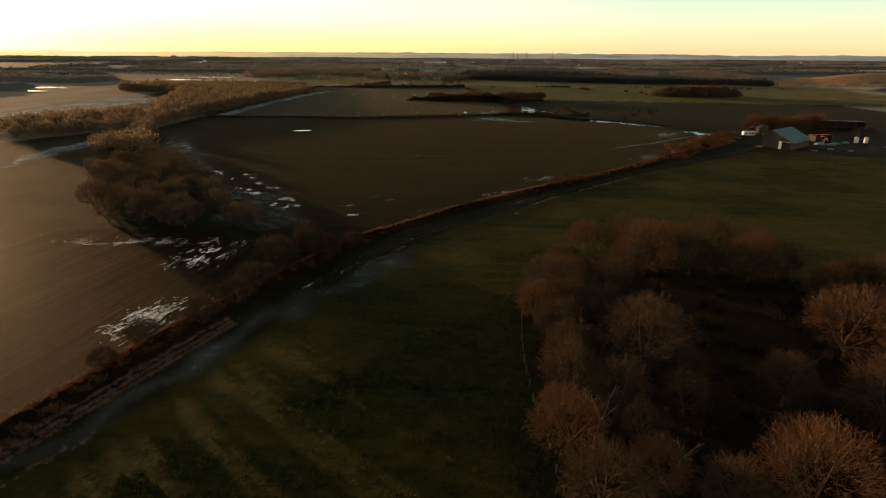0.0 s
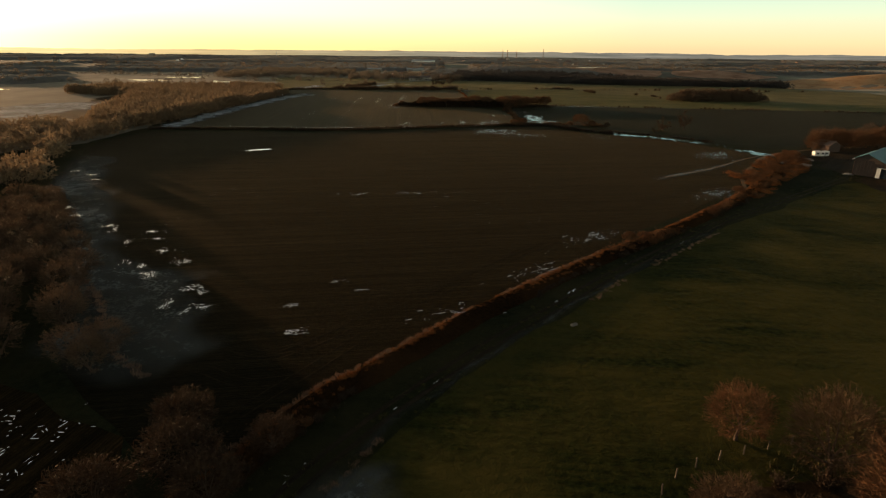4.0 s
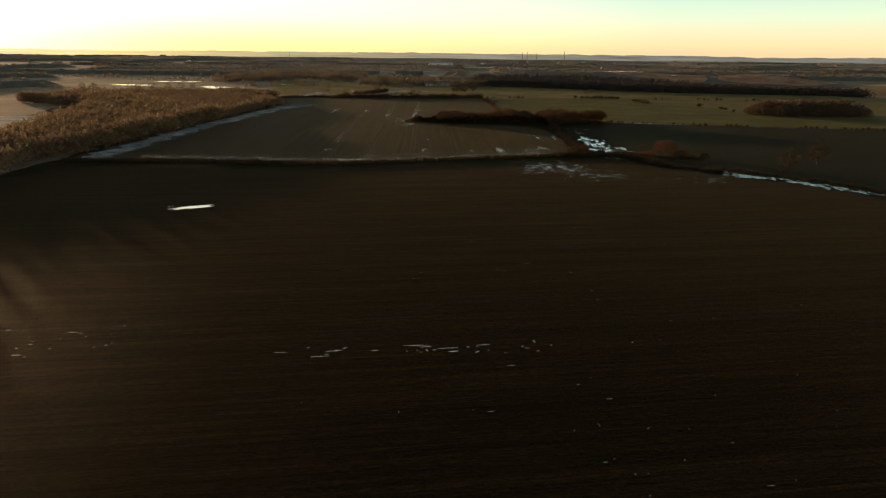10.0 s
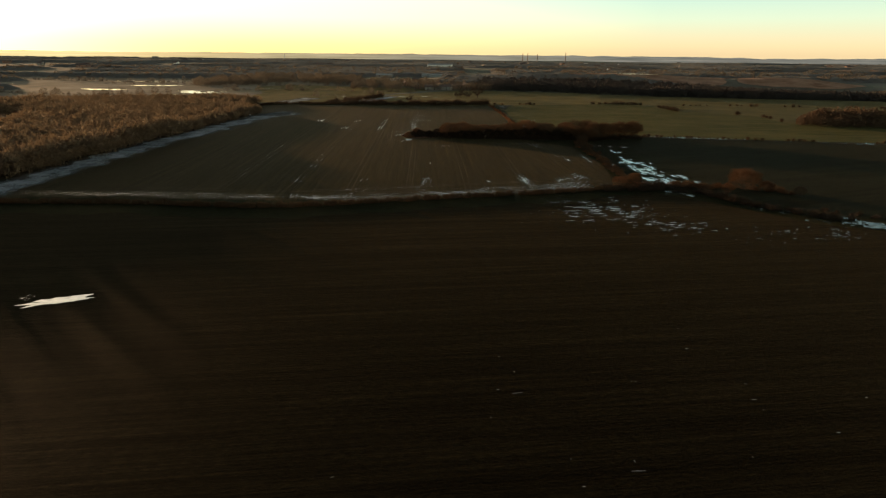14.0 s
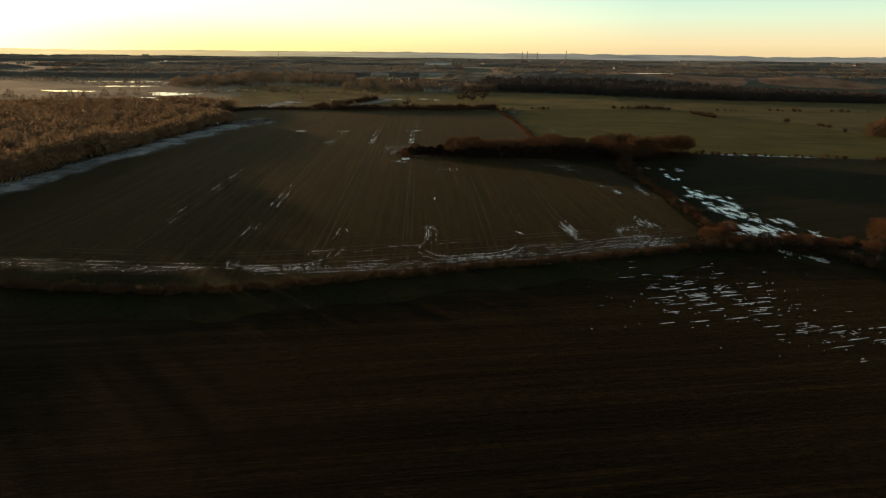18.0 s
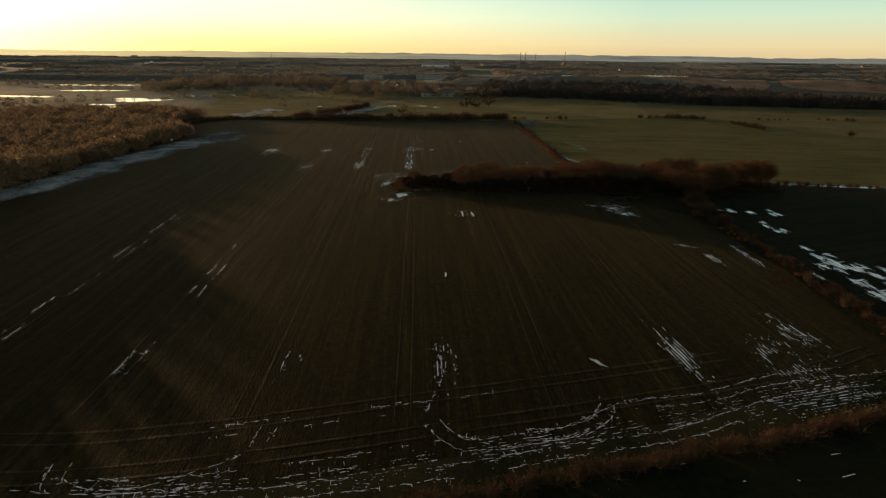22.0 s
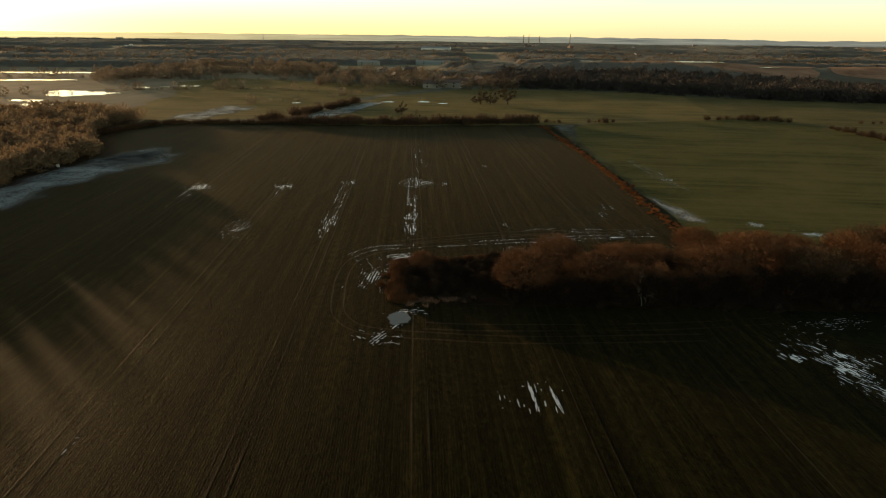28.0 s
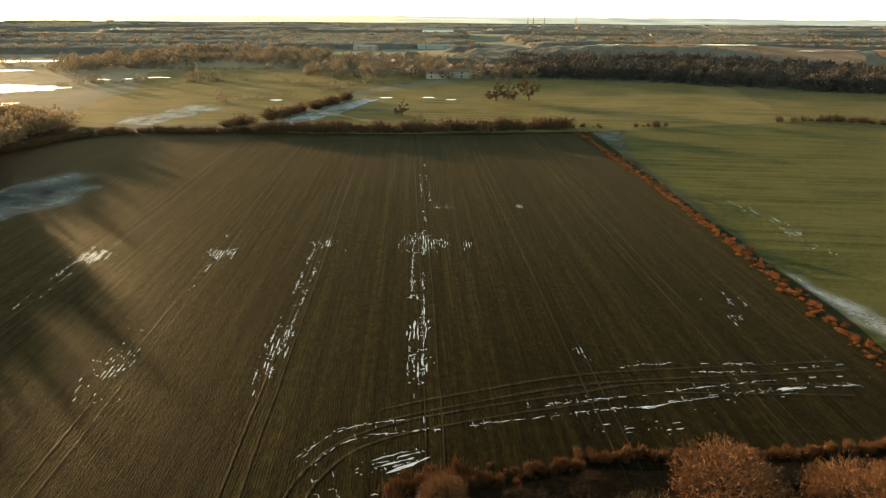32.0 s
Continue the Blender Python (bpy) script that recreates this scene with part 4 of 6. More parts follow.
for k, (cover, pts) in enumerate(((-0.25, [(-55, 384), (-54, 381), (-50, 379.5), (-45, 380), (-41, 382), (-37, 385), (-36, 390)]), (-0.05, [(-140, 384), (-98, 383), (-57, 381), (-45, 381), (-28, 384), (-13, 388), (-4, 389)]),
                                  (-0.30, [(-4, 389), (0, 391), (5, 394), (15, 396), (26, 400), (42, 403)]), (-0.35, [(-18, 391), (-16.5, 388.5), (-14, 387), (-8, 388), (-1, 390), (2, 393), (3, 396)]),
                                  (-0.25, [(-50, 378), (-33, 380), (-16, 383), (-4, 386), (9, 389), (24, 395), (38, 398)]), (0.1, [(-42, 389), (-33, 391), (-19, 394), (-9, 396)]), (-0.1, [(-17, 409), (-16, 401), (-17, 396), (-18, 392)]),
                                  (0.0, [(-37, 389), (-37, 397), (-37, 407)]), (-0.15, [(-28, 536), (-28.5, 560), (-29, 584)]), (0.12, [(-27, 590), (-30, 640)]), (0.15, [(-64, 530), (-65, 585)]))):
    wet_line(pts, 200 + k, cover)
for k, (cover, pts) in enumerate(((-0.1, [(-38, 522), (-34, 526), (-22, 528), (-4, 531), (14, 534), (28, 535)]), (0.0, [(-6, 536), (2, 537.5), (12, 537.5), (24, 539)]), (0.15, [(-36, 520), (-33, 511), (-32, 503)]),
                                  (0.0, [(-34, 493), (-29, 491), (-20, 490)]), (0.2, [(-85, 540), (-87, 580)]), (0.15, [(-46, 535), (-47, 580)]), (0.2, [(-58, 400), (-60, 470)]), (0.2, [(-80, 410), (-82, 480)]))):
    wet_line(pts, 230 + k, cover)
for args in ((-76, 307, 10, 2.2, 25, 1, 14), (-29, 521, 4.0, 0.5, 25, 4, 5), (4, 404, 3.0, 0.6, 120, 6, 6),
             (14, 533, 5, 0.5, 8, 8, 5), (-2, 530, 3.5, 0.5, 10, 9, 5), (-16, 436, 3, 0.4, 90, 10, 4), (-8.5, 477, 4, 0.45, 95, 11, 5), (-11, 477, 4.5, 0.45, 95, 12, 5)):
    sheet(*args)
for args in ((-33.5, 512, 7, 3.5, 84, 30, 61, 1.0), (30.5, 484, 17, 10, 118, 90, 63, 1.1), (36, 496, 16, 4, 12, 26, 87, 1.0), (38.6, 446, 7, 1.6, 98, 30, 185, 1.2), (46.7, 447, 15, 1.6, 91, 40, 186, 1.1), (39, 434, 3, 1, 95, 10, 187, 1.0), (36.2, 453, 5, 1, 150, 8, 188, 1.0), (58, 536, 7, 3, 5, 22, 88, 1.0), (49, 542, 4, 4, 110, 16, 89, 0.9), (-29, 522, 7, 2.5, 20, 24, 64, 1.1)):
    pools(*args)


def slush(cx, cy, rx, ry, seed, label):
    """A small pool of grey slush with a ragged shore."""
    n, v = 64, []
    for i in range(n):
        q = 2 * math.pi * i / n
        c, d = math.cos(q), math.sin(q)
        r = 0.85 + 0.42 * noise.noise((c * 1.5 + seed, d * 1.5, 1.0)) + 0.20 * noise.noise((c * 4, d * 4 + seed, 2.0))
        v.append((cx + rx * r * c, cy + ry * r * d, 0.066))
    return tagged(new("puddle", mesh_of("puddle", v, [tuple(range(n))], ICE_GREY)), label, "puddle", "puddles in the fields", "stuff")


plates(29.5, 483, 13, 8, 118, 60, 86, 0.5, long=3.0)
slush(-27.9, 497.0, 2.1, 2.1, 3, "small slushy pool beside the copse")
for args in ((-27.2, 499.3, 6, 1.5, 5, 26, 81, 0.8), (-30.3, 491.2, 4, 1.6, 60, 22, 83, 0.8), (-28.2, 494.6, 1.5, 0.8, 60, 8, 84, 0.6)):
    pools(*args)
for args in ((-255, 805, 24, 18, 1), (-234, 743, 15, 9, 2), (-360, 828, 28, 10, 3), (-350, 906, 26, 9, 4), (-395, 990, 42, 14, 5), (-470, 640, 60, 14, 6), (-440, 590, 50, 10, 7), (-237, 853, 6, 3, 8), (-30, 778, 4, 2, 9),
             (-18, 770, 3, 1.6, 10), (-104, 766, 3, 2, 11), (-560, 900, 60, 20, 12), (-207, 868, 7, 3, 13), (-171, 1002, 12, 4, 14), (-262, 764, 10, 5, 15), (-288, 965, 14, 5, 16), (-222, 858, 4, 2, 17), (-51, 776, 4, 2, 18)):
    pond(*args, "bright shallow pond reflecting the evening sky")

# ---------------------------------------------------------------- trees near the walk
PALE_BARK = plain("pale_dead_bark", (0.42, 0.36, 0.30), 0.85, 0.25, 2.0)
TREES = {"russet": [tree_meshes(s, h, w, 8, 9, 8, 3, TWIG_RED, 0.2, 0.024, shell=2700) for s, h, w in ((11, 9.5, 9.5), (12, 11, 11), (13, 8.0, 8.5))],
         "brown": [tree_meshes(s, h, w, 8, 9, 8, 3, TWIG_BROWN, 0.2, 0.025, shell=2600) for s, h, w in ((21, 10, 9.5), (22, 11.5, 10.5), (23, 8.5, 9))],
         "scrub": [tree_meshes(s, h, w, 8, 8, 7, 3, TWIG_BROWN, 0.06, 0.036, shell=1500) for s, h, w in ((31, 5.5, 7), (32, 6.5, 7.5))],
         "russet_scrub": [tree_meshes(s, h, w, 8, 8, 7, 3, TWIG_RED, 0.05, 0.024, shell=3400) for s, h, w in ((41, 5.4, 7.6), (42, 6.0, 8.4), (43, 5.8, 7.0))],
         "thicket": [tree_meshes(s, h, w, 8, 8, 7, 3, TWIG_UMBER, 0.05, 0.034, shell=1900) for s, h, w in ((36, 5.6, 7.2), (37, 6.4, 7.8))],
         "shade_thorn": [tree_meshes(s, h, w, 8, 8, 7, 3, TWIG_SHADED, 0.05, 0.034, shell=2300) for s, h, w in ((38, 5.6, 7.4), (39, 6.2, 7.8))],
         "birch": [tree_meshes(51, 8.0, 6, 7, 5, 4, 2, TWIG_PALE, 0.2, 0.012, PALE_BARK, 0.009)],
         "mid": [tree_meshes(s, h, w, 7, 7, 6, 3, TWIG_MID, 0.15, 0.045, shell=700) for s, h, w in ((55, 8.5, 9), (56, 7.5, 8))],
         "mid_red": [tree_meshes(s, h, w, 7, 7, 6, 3, TWIG_RED, 0.12, 0.05, shell=500) for s, h, w in ((65, 8.5, 9), (66, 7.5, 8))],
         "far_oak": [tree_meshes(s, h, w, 7, 8, 8, 5, TWIG_BROWN, 0.2, 0.06) for s, h, w in ((61, 10, 10), (62, 9, 9))]}
LABELS = {"shade_thorn": "dense thorn thicket painted dark as the copse's shaded side", "thicket": "dense dark thorn thicket beside the track", "russet": "bare winter tree with russet twigs in the copse", "brown": "bare winter tree with grey-brown twigs", "scrub": "low brown thorn tree of the hedge",
          "russet_scrub": "low bushy tree with orange-brown twigs", "birch": "slender tree with pale bare twigs", "far_oak": "dark bare field tree", "mid": "bare brown tree of the small wood", "mid_red": "dense russet-twigged tree near the farm"}
rng = random.Random(5)


def tree(kind, x, y, size=1.0, group=""):
    trunk, crown = rng.choice(TREES[kind])
    ob = thing("tree", Matrix.LocRotScale((x, y, rise(x, y)), Euler((0, 0, rng.uniform(0, 6.28))), (size * rng.uniform(0.95, 1.1), size * rng.uniform(0.95, 1.1), size * rng.uniform(0.9, 1.05))),
               LABELS[kind], "tree", group)
    child("trunk", trunk, ob)
    child("crown", crown, ob)
    return ob


def grove(poly, gap, kinds, group, seed, lo=0.8, hi=1.15, clear=()):
    """Trees on a jittered grid in a polygon."""
    r = random.Random(seed)
    xs, ys = [p[0] for p in poly], [p[1] for p in poly]
    y = min(ys)
    while y < max(ys):
        x = min(xs)
        while x < max(xs):
            px, py = x + r.uniform(-0.4, 0.4) * gap, y + r.uniform(-0.4, 0.4) * gap
            if inside(poly, px, py) and all(math.hypot(px - cx, py - cy) > cr for cx, cy, cr in clear):
                tree(r.choice(kinds), px, py, r.uniform(lo, hi), group)
            x += gap
        y += gap * 0.9


COPSE_A = [(12, 44), (11.5, 66), (15, 92), (22, 108), (46, 114), (64, 108), (66, 92), (84, 84), (92, 60), (88, 36), (60, 26), (24, 28)]
for kind, x, y, size in (("russet", 23, 94, 0.92), ("brown", 17, 74, 0.92), ("brown", 16, 60, 0.95), ("russet", 13.5, 49, 0.85), ("russet", 39, 101, 1.15), ("brown", 48, 101, 1.1), ("russet", 58, 98, 1.12),
                         ("brown", 27, 65, 1.12), ("brown", 21, 56, 0.8), ("russet", 57, 69, 1.18), ("brown", 50, 52, 1.0), ("russet", 34, 39, 1.1), ("russet", 21, 43, 0.72), ("brown", 27, 40, 0.75), ("brown", 15, 40, 0.85),
                         ("russet", 31.5, 117, 0.85), ("brown", 38, 111, 0.95), ("russet", 46, 109, 1.05), ("brown", 55, 110, 1.0), ("russet", 62, 106, 1.05), ("brown", 18, 88, 0.85), ("russet", 15, 81, 0.7),
                         ("brown", 25, 79, 0.95), ("brown", 29, 90, 0.75), ("russet", 32, 72, 0.7), ("brown", 24, 104, 0.8), ("brown", 17, 67, 0.7), ("russet", 14, 56, 0.6), ("brown", 22, 50, 0.7), ("brown", 34, 97, 0.8), ("brown", 21, 82, 0.8), ("russet", 20, 69, 0.75), ("brown", 31, 63, 0.8), ("brown", 33, 82, 0.65),
                         ("brown", 42, 58, 0.7), ("brown", 29, 56, 0.6), ("brown", 38, 47, 0.8), ("russet", 53, 103, 0.8), ("brown", 40, 105, 0.8), ("brown", 64, 99, 0.9)):
    tree(kind, x, y, size, "trees of the first copse")
grove([(42, 26), (52, 46), (62, 62), (66, 92), (84, 84), (92, 60), (88, 36), (60, 26)], 8.0, ["russet", "brown"], "trees of the first copse", 3, 0.9, 1.2)
tree("birch", 18, 53, 0.9, "trees of the first copse")
tree("birch", 21, 76, 0.8, "trees of the first copse")
tree("birch", 25, 47, 0.8, "trees of the first copse")
WOOD_B = [(-84, 134), (-62, 130), (-44, 132), (-58, 152), (-76, 180), (-104, 222), (-124, 204), (-108, 165)]
grove(WOOD_B, 7.0, ["mid"], "trees of the small wood", 7, 0.75, 1.05)
for x, y, s in ((-38, 80, 0.75), (-35, 87, 0.8), (-34, 94, 0.9), (-31, 101, 0.8), (-34, 106, 1.0), (-28, 112, 1.0), (-24, 108, 0.8), (-20, 116, 0.6), (-44, 73, 0.6), (-46, 66, 0.5), (-30, 118, 0.8)):
    tree("thicket", x, y, s * 1.2, "hedge trees by the track")
for x, y, s in ((-8.2, 506.5, 1.42), (-1.5, 514.5, 1.35), (2.5, 507, 1.4), (7.5, 505, 1.15), (15, 514.5, 1.1), (27, 523.5, 1.2), (22.5, 510, 1.55), (31, 513, 1.45), (9, 514, 1.1), (13, 505, 1.05),
                (-3.5, 504.5, 0.8), (18, 505.5, 0.8), (34, 524, 0.8), (-25, 516.2, 0.66), (27, 505, 0.95)):
    tree("russet_scrub", x, y, s, "trees of the long copse")
# Dark thorns stand in for shade along the copse's near side and west end.
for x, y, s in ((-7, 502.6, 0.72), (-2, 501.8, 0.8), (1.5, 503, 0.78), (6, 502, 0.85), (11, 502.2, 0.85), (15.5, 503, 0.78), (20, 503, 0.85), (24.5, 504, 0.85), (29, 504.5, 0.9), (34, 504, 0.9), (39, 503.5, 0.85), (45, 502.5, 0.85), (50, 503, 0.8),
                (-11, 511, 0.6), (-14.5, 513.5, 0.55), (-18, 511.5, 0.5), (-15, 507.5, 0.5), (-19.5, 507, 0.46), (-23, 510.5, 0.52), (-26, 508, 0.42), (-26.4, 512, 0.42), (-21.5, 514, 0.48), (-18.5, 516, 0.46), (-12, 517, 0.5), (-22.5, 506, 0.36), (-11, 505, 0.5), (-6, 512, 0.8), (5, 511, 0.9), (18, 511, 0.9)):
    tree("shade_thorn", x, y, s, "trees of the long copse")
COPSE_D = [(32, 503), (32, 520), (60, 521), (92, 517), (90, 509), (62, 500)]
grove(COPSE_D, 6.6, ["russet_scrub", "russet_scrub", "russet_scrub", "scrub"], "trees of the long copse", 9, 0.9, 1.5)
tree("birch", 9.5, 501.6, 0.78, "trees of the long copse")
for x, y, s in ((52, 478, 0.8), (53, 470, 0.55), (54, 457, 0.45), (52, 441, 0.5), (52, 428, 0.4), (54, 488, 0.9), (56, 497, 1.0), (46, 400, 0.7), (52, 404, 0.8), (58, 399, 0.6), (90, 394, 0.8), (77, 392, 0.7), (66, 396, 0.5), (71, 395, 0.6), (97, 388, 0.6)):
    tree("thicket" if y > 420 else "russet_scrub" if s > 0.65 else "scrub", x, y, s * 0.85, "bushes of the ditch")
tree("russet_scrub", 84, 396.5, 1.25, "bushes of the ditch")
for x, y, s in ((124, 376, 0.95), (138, 381, 1.05), (116, 366, 0.5), (142.8, 206, 0.55), (4, 767, 1.35), (10, 769, 1.3), (20.5, 769, 1.45), (-40, 722, 0.9), (-32, 690, 0.8)):
    tree("far_oak", x, y, s, "field trees")

# ---------------------------------------------------------------- hedges
BUSHES = [bush_mesh(70 + k, 1.9, 1.7, 70, 7, TWIG_BROWN, 0.034) for k in range(3)]
BUSHES_RED = [bush_mesh(80 + k, 1.7, 1.7, 70, 7, TWIG_RED, 0.034) for k in range(3)]
BUSHES_FAR = [bush_mesh(77 + k, 2.1, 1.8, 60, 7, TWIG_MID, 0.05) for k in range(3)]
BRAMBLES = [bush_mesh(84 + k, 1.7, 1.9, 60, 7, BRAMBLE, 0.038) for k in range(3)]
STRAWS = [tuft_mesh(90 + k, 1.25, 1.6, 160, STRAW, 0.03) for k in range(3)]


def hedge(pts, step, meshes, label, lo=0.7, hi=1.15, width=0.9, gaps=-1.0, name="bush", category="hedge", lift=0.0):
    """A hedge: a row of bushes that stand as its parts."""
    ob = thing("hedge" if category == "hedge" else "grass_bank", Matrix(), label, category)
    for p in smooth_line(pts, step):
        if noise.noise((p.x * 0.06, p.y * 0.06, 1.7)) < gaps:
            continue
        s = rng.uniform(lo, hi)
        child(name, rng.choice(meshes), ob, Matrix.LocRotScale((p.x + rng.gauss(0, width * 0.5), p.y + rng.gauss(0, width * 0.5), lift - 0.03), Euler((0, 0, rng.uniform(0, 6.28))), (s * 1.1, s * 1.1, s * rng.uniform(0.8, 1.15))))
    return ob


ridge_tufts = [tuft_mesh(96 + k, 0.55, 0.9, 60, STALKS, 0.022) for k in range(3)]
for stretch in (CREST[:5], CREST[4:7], CREST[6:10], CREST[9:]):
    hedge(stretch, 0.42, STRAWS, "orange dead grass on the crest of the bank", 0.2, 0.48, 0.6, -0.7, "tuft", "grass bank", 0.70)
hedge([(x + 0.8, y - 0.8) for x, y in CREST[3:12]], 1.3, STRAWS, "dead grass on the shaded slope of the bank", 0.2, 0.45, 1.1, -0.1, "tuft", "grass bank", 0.40)
# Pale stalks paint the bright sunlit rim along the bank's crest.
hedge([(x - 0.4, y + 0.4) for x, y in CREST[1:9]], 0.8, ridge_tufts, "pale dead stalks painting a sunlit rim on the bank's crest", 0.6, 1.1, 0.3, -0.5, "tuft", "grass bank", 0.7)
hedge([(x + 2.2, y - 2.0) for x, y in CREST[2:]], 1.6, BRAMBLES, "dark brambles on the shaded side of the bank", 0.25, 0.6, 0.9, -0.15)
hedge([(x + 2.4, y - 2.0) for x, y in TRACK[1:14]], 0.8, ridge_tufts, "pale tufts along the edge of the farm track", 0.4, 1.0, 0.7, 0.0, "tuft", "grass bank")
hedge([(x + 0.8, y - 0.8) for x, y in CREST[8:]], 1.6, BUSHES_RED, "straggling russet bramble hedge beside the track", 0.5, 1.2, 1.5, 0.0)
hedge([(x + 1.0, y - 1.0) for x, y in CREST[:4]], 1.6, BUSHES_RED, "low russet bushes on the old bank", 0.3, 0.8, 1.5, -0.05)
tree("russet_scrub", 42.5, 186.5, 0.5, "bushes on the bank")
tree("russet_scrub", 46.5, 188.5, 0.36, "bushes on the bank")
tree("russet_scrub", 74, 211, 0.42, "bushes on the bank")
SCRUB = [(84, 226), (100, 240), (104, 264), (110, 262), (122, 279), (141, 300), (158, 312), (150, 290), (134, 266), (112, 246), (96, 226)]
ob = thing("scrub", Matrix(), "orange-brown bramble scrub by the farm entrance", "scrub")
for x, y, z, s, t in fill(SCRUB, 90, 401, 0.5, 1.2):
    child("bush", rng.choice(BUSHES_RED), ob, Matrix.LocRotScale((x, y, 0), Euler((0, 0, t)), (s * 1.15, s * 1.15, s * 0.9)))
ob = thing("grass_bank", Matrix(), "orange dead grass among the farm scrub", "grass bank")
for x, y, z, s, t in fill(SCRUB, 130, 402, 0.7, 1.4):
    child("tuft", rng.choice(STRAWS), ob, Matrix.LocRotScale((x, y, 0), Euler((0, 0, t)), (s * 1.2, s * 1.2, s * 0.8)))
for x, y, z, s, t in fill(SCRUB, 8, 403, 0.3, 0.6):
    tree("russet_scrub", x, y, s, "scrub by the farm entrance")
PALE_TRACK = soil("dry_track_earth", (0.05, 0.035, 0.022), (0.15, 0.105, 0.068), (0.06, 0.05, 0.03), 40.0, 2.0, 0.2)
for pts, w in (([(78, 256), (101, 271), (123, 290), (140, 302)], 1.0), ([(112, 262), (104, 254), (98, 240), (88, 225)], 1.2), ([(112, 266), (124, 282), (136, 297), (152, 308), (170, 316)], 2.0)):
    ribbon("lane", pts, w, 0.05, PALE_TRACK, "pale trodden earth lane near the farm", "track", 0.0, 0.6, 1.2)
wet_line([(74, 253), (101, 271), (123, 291)], 260, -0.1)
# frosted ridges of the old bank
for off in (2.4, 3.8, 5.0):
    pts = [(x + off * 0.9, y - off * 0.45) for x, y in ((-66, 15), (-58, 33), (-50, 51), (-43, 68), (-37, 82))]
    hedge(pts, 0.45, ridge_tufts, "ridge of frosted dead stalks beside the track", 0.5, 1.1, 0.35, -0.75, "tuft", "grass bank")
hedge([(-84, 186), (-65, 161), (-59, 154), (-53, 144), (-46, 135), (-40, 130)], 0.7, ridge_tufts, "pale dead-grass edge of the ploughed field", 0.6, 1.4, 0.7, -0.7, "tuft", "grass bank")
hedge([(-150, 370), (-98, 371), (-56, 369), (-12, 380), (27, 390), (50, 398)], 0.95, BUSHES, "low brown field hedge between two fields", 0.6, 0.9, 0.9)
hedge([(40, 393.5), (49, 394), (58, 396), (66, 393), (72, 384), (78, 375), (86, 367), (95, 362)], 0.75, BRAMBLES, "dark tangle of brambles along the flooded ditch", 0.5, 1.2, 2.6, -0.4)
hedge([(50, 398), (60, 400), (72, 399), (84, 398), (96, 391)], 0.9, BUSHES_RED, "russet scrub along the ditch bank", 0.5, 1.1, 2.2, -0.35)
hedge([(84, 366), (92, 371), (102, 365), (112, 357), (128, 340), (140, 312)], 1.3, BRAMBLES, "reedy dark margin of the flooded ditch", 0.3, 0.8, 1.6, -0.2)
hedge([(50.5, 402), (52, 447), (52, 467), (51, 480), (55, 497)], 0.8, BUSHES + BRAMBLES + BRAMBLES + BUSHES_RED, "dull brown hedge along the flooded field", 0.3, 0.9, 1.9)
hedge([(50, 404), (51.5, 447), (51, 470), (50, 482)], 0.4, STRAWS, "orange dead grass under the hedge of the flooded field", 0.15, 0.38, 1.6, 0.0, "tuft", "grass bank")
hedge([(30, 522), (30, 560), (30, 610), (28, 650), (26, 686)], 0.34, STRAWS, "line of orange dead grass between fields", 0.15, 0.55, 1.5, -0.5, "tuft", "grass bank")
hedge([(30.5, 524), (30.5, 560), (30, 610), (28, 650), (26, 686)], 2.6, BUSHES_RED, "scattered russet bushes along the field line", 0.2, 0.75, 2.2, 0.08)
hedge([(-91, 686), (-41, 687), (0, 692), (24, 696)], 0.9, BUSHES_FAR, "uneven brown hedge across the end of the field", 0.8, 2.1, 3.0, -0.42)
hedge([(24, 696), (68, 700), (124, 713), (158, 699), (165, 649), (193, 637), (208, 625), (206, 590)], 2.2, BUSHES, "gappy line of hedge bushes between meadows", 0.4, 1.5, 1.8, -0.05)
hedge([(158, 699), (210, 706), (300, 700), (420, 690)], 5.0, BUSHES, "scattered hedge bushes of the far pastures", 0.5, 1.6, 2.2, 0.05)
hedge([(-156, 648), (-150, 668), (-138, 682), (-91, 686)], 1.5, BUSHES, "brown hedge round the field corner", 0.8, 1.3, 1.0)
hedge([(92, 516), (134, 509), (223, 497), (330, 478)], 3.0, BUSHES, "low hedge along the wet track", 0.4, 0.9, 0.8, -0.2)
hedge([(-104, 694), (-88, 722), (-68, 774)], 1.6, BUSHES_FAR, "overgrown hedge beside the frosted strip", 1.0, 2.0, 3.0, -0.3)

BRACKEN_TUFTS = [tuft_mesh(110 + k, 1.15, 0.9, 170, TWIG_RED, 0.034) for k in range(3)]
hedge([(-27, 502.6), (-28.6, 504), (-29.2, 508), (-29, 513), (-28.4, 518), (-24, 519.2), (-20, 519.6)], 0.14, BRACKEN_TUFTS, "wall of reddish dead bracken round the end of the copse", 0.4, 1.15, 1.5, -1.0, "tuft", "grass bank")
hedge([(-20, 519.4), (-14, 521.2), (-8, 522.6), (10, 523), (28, 525)], 0.3, BRACKEN_TUFTS, "fringe of orange dead grass round the copse", 0.35, 0.8, 0.8, -0.5, "tuft", "grass bank")
hedge([(-27, 502.6), (-22, 503.4), (-17, 502.6)], 0.5, ridge_tufts, "pale dead stalks at the open end of the copse", 0.6, 1.4, 1.6, -1.0, "tuft", "grass bank")

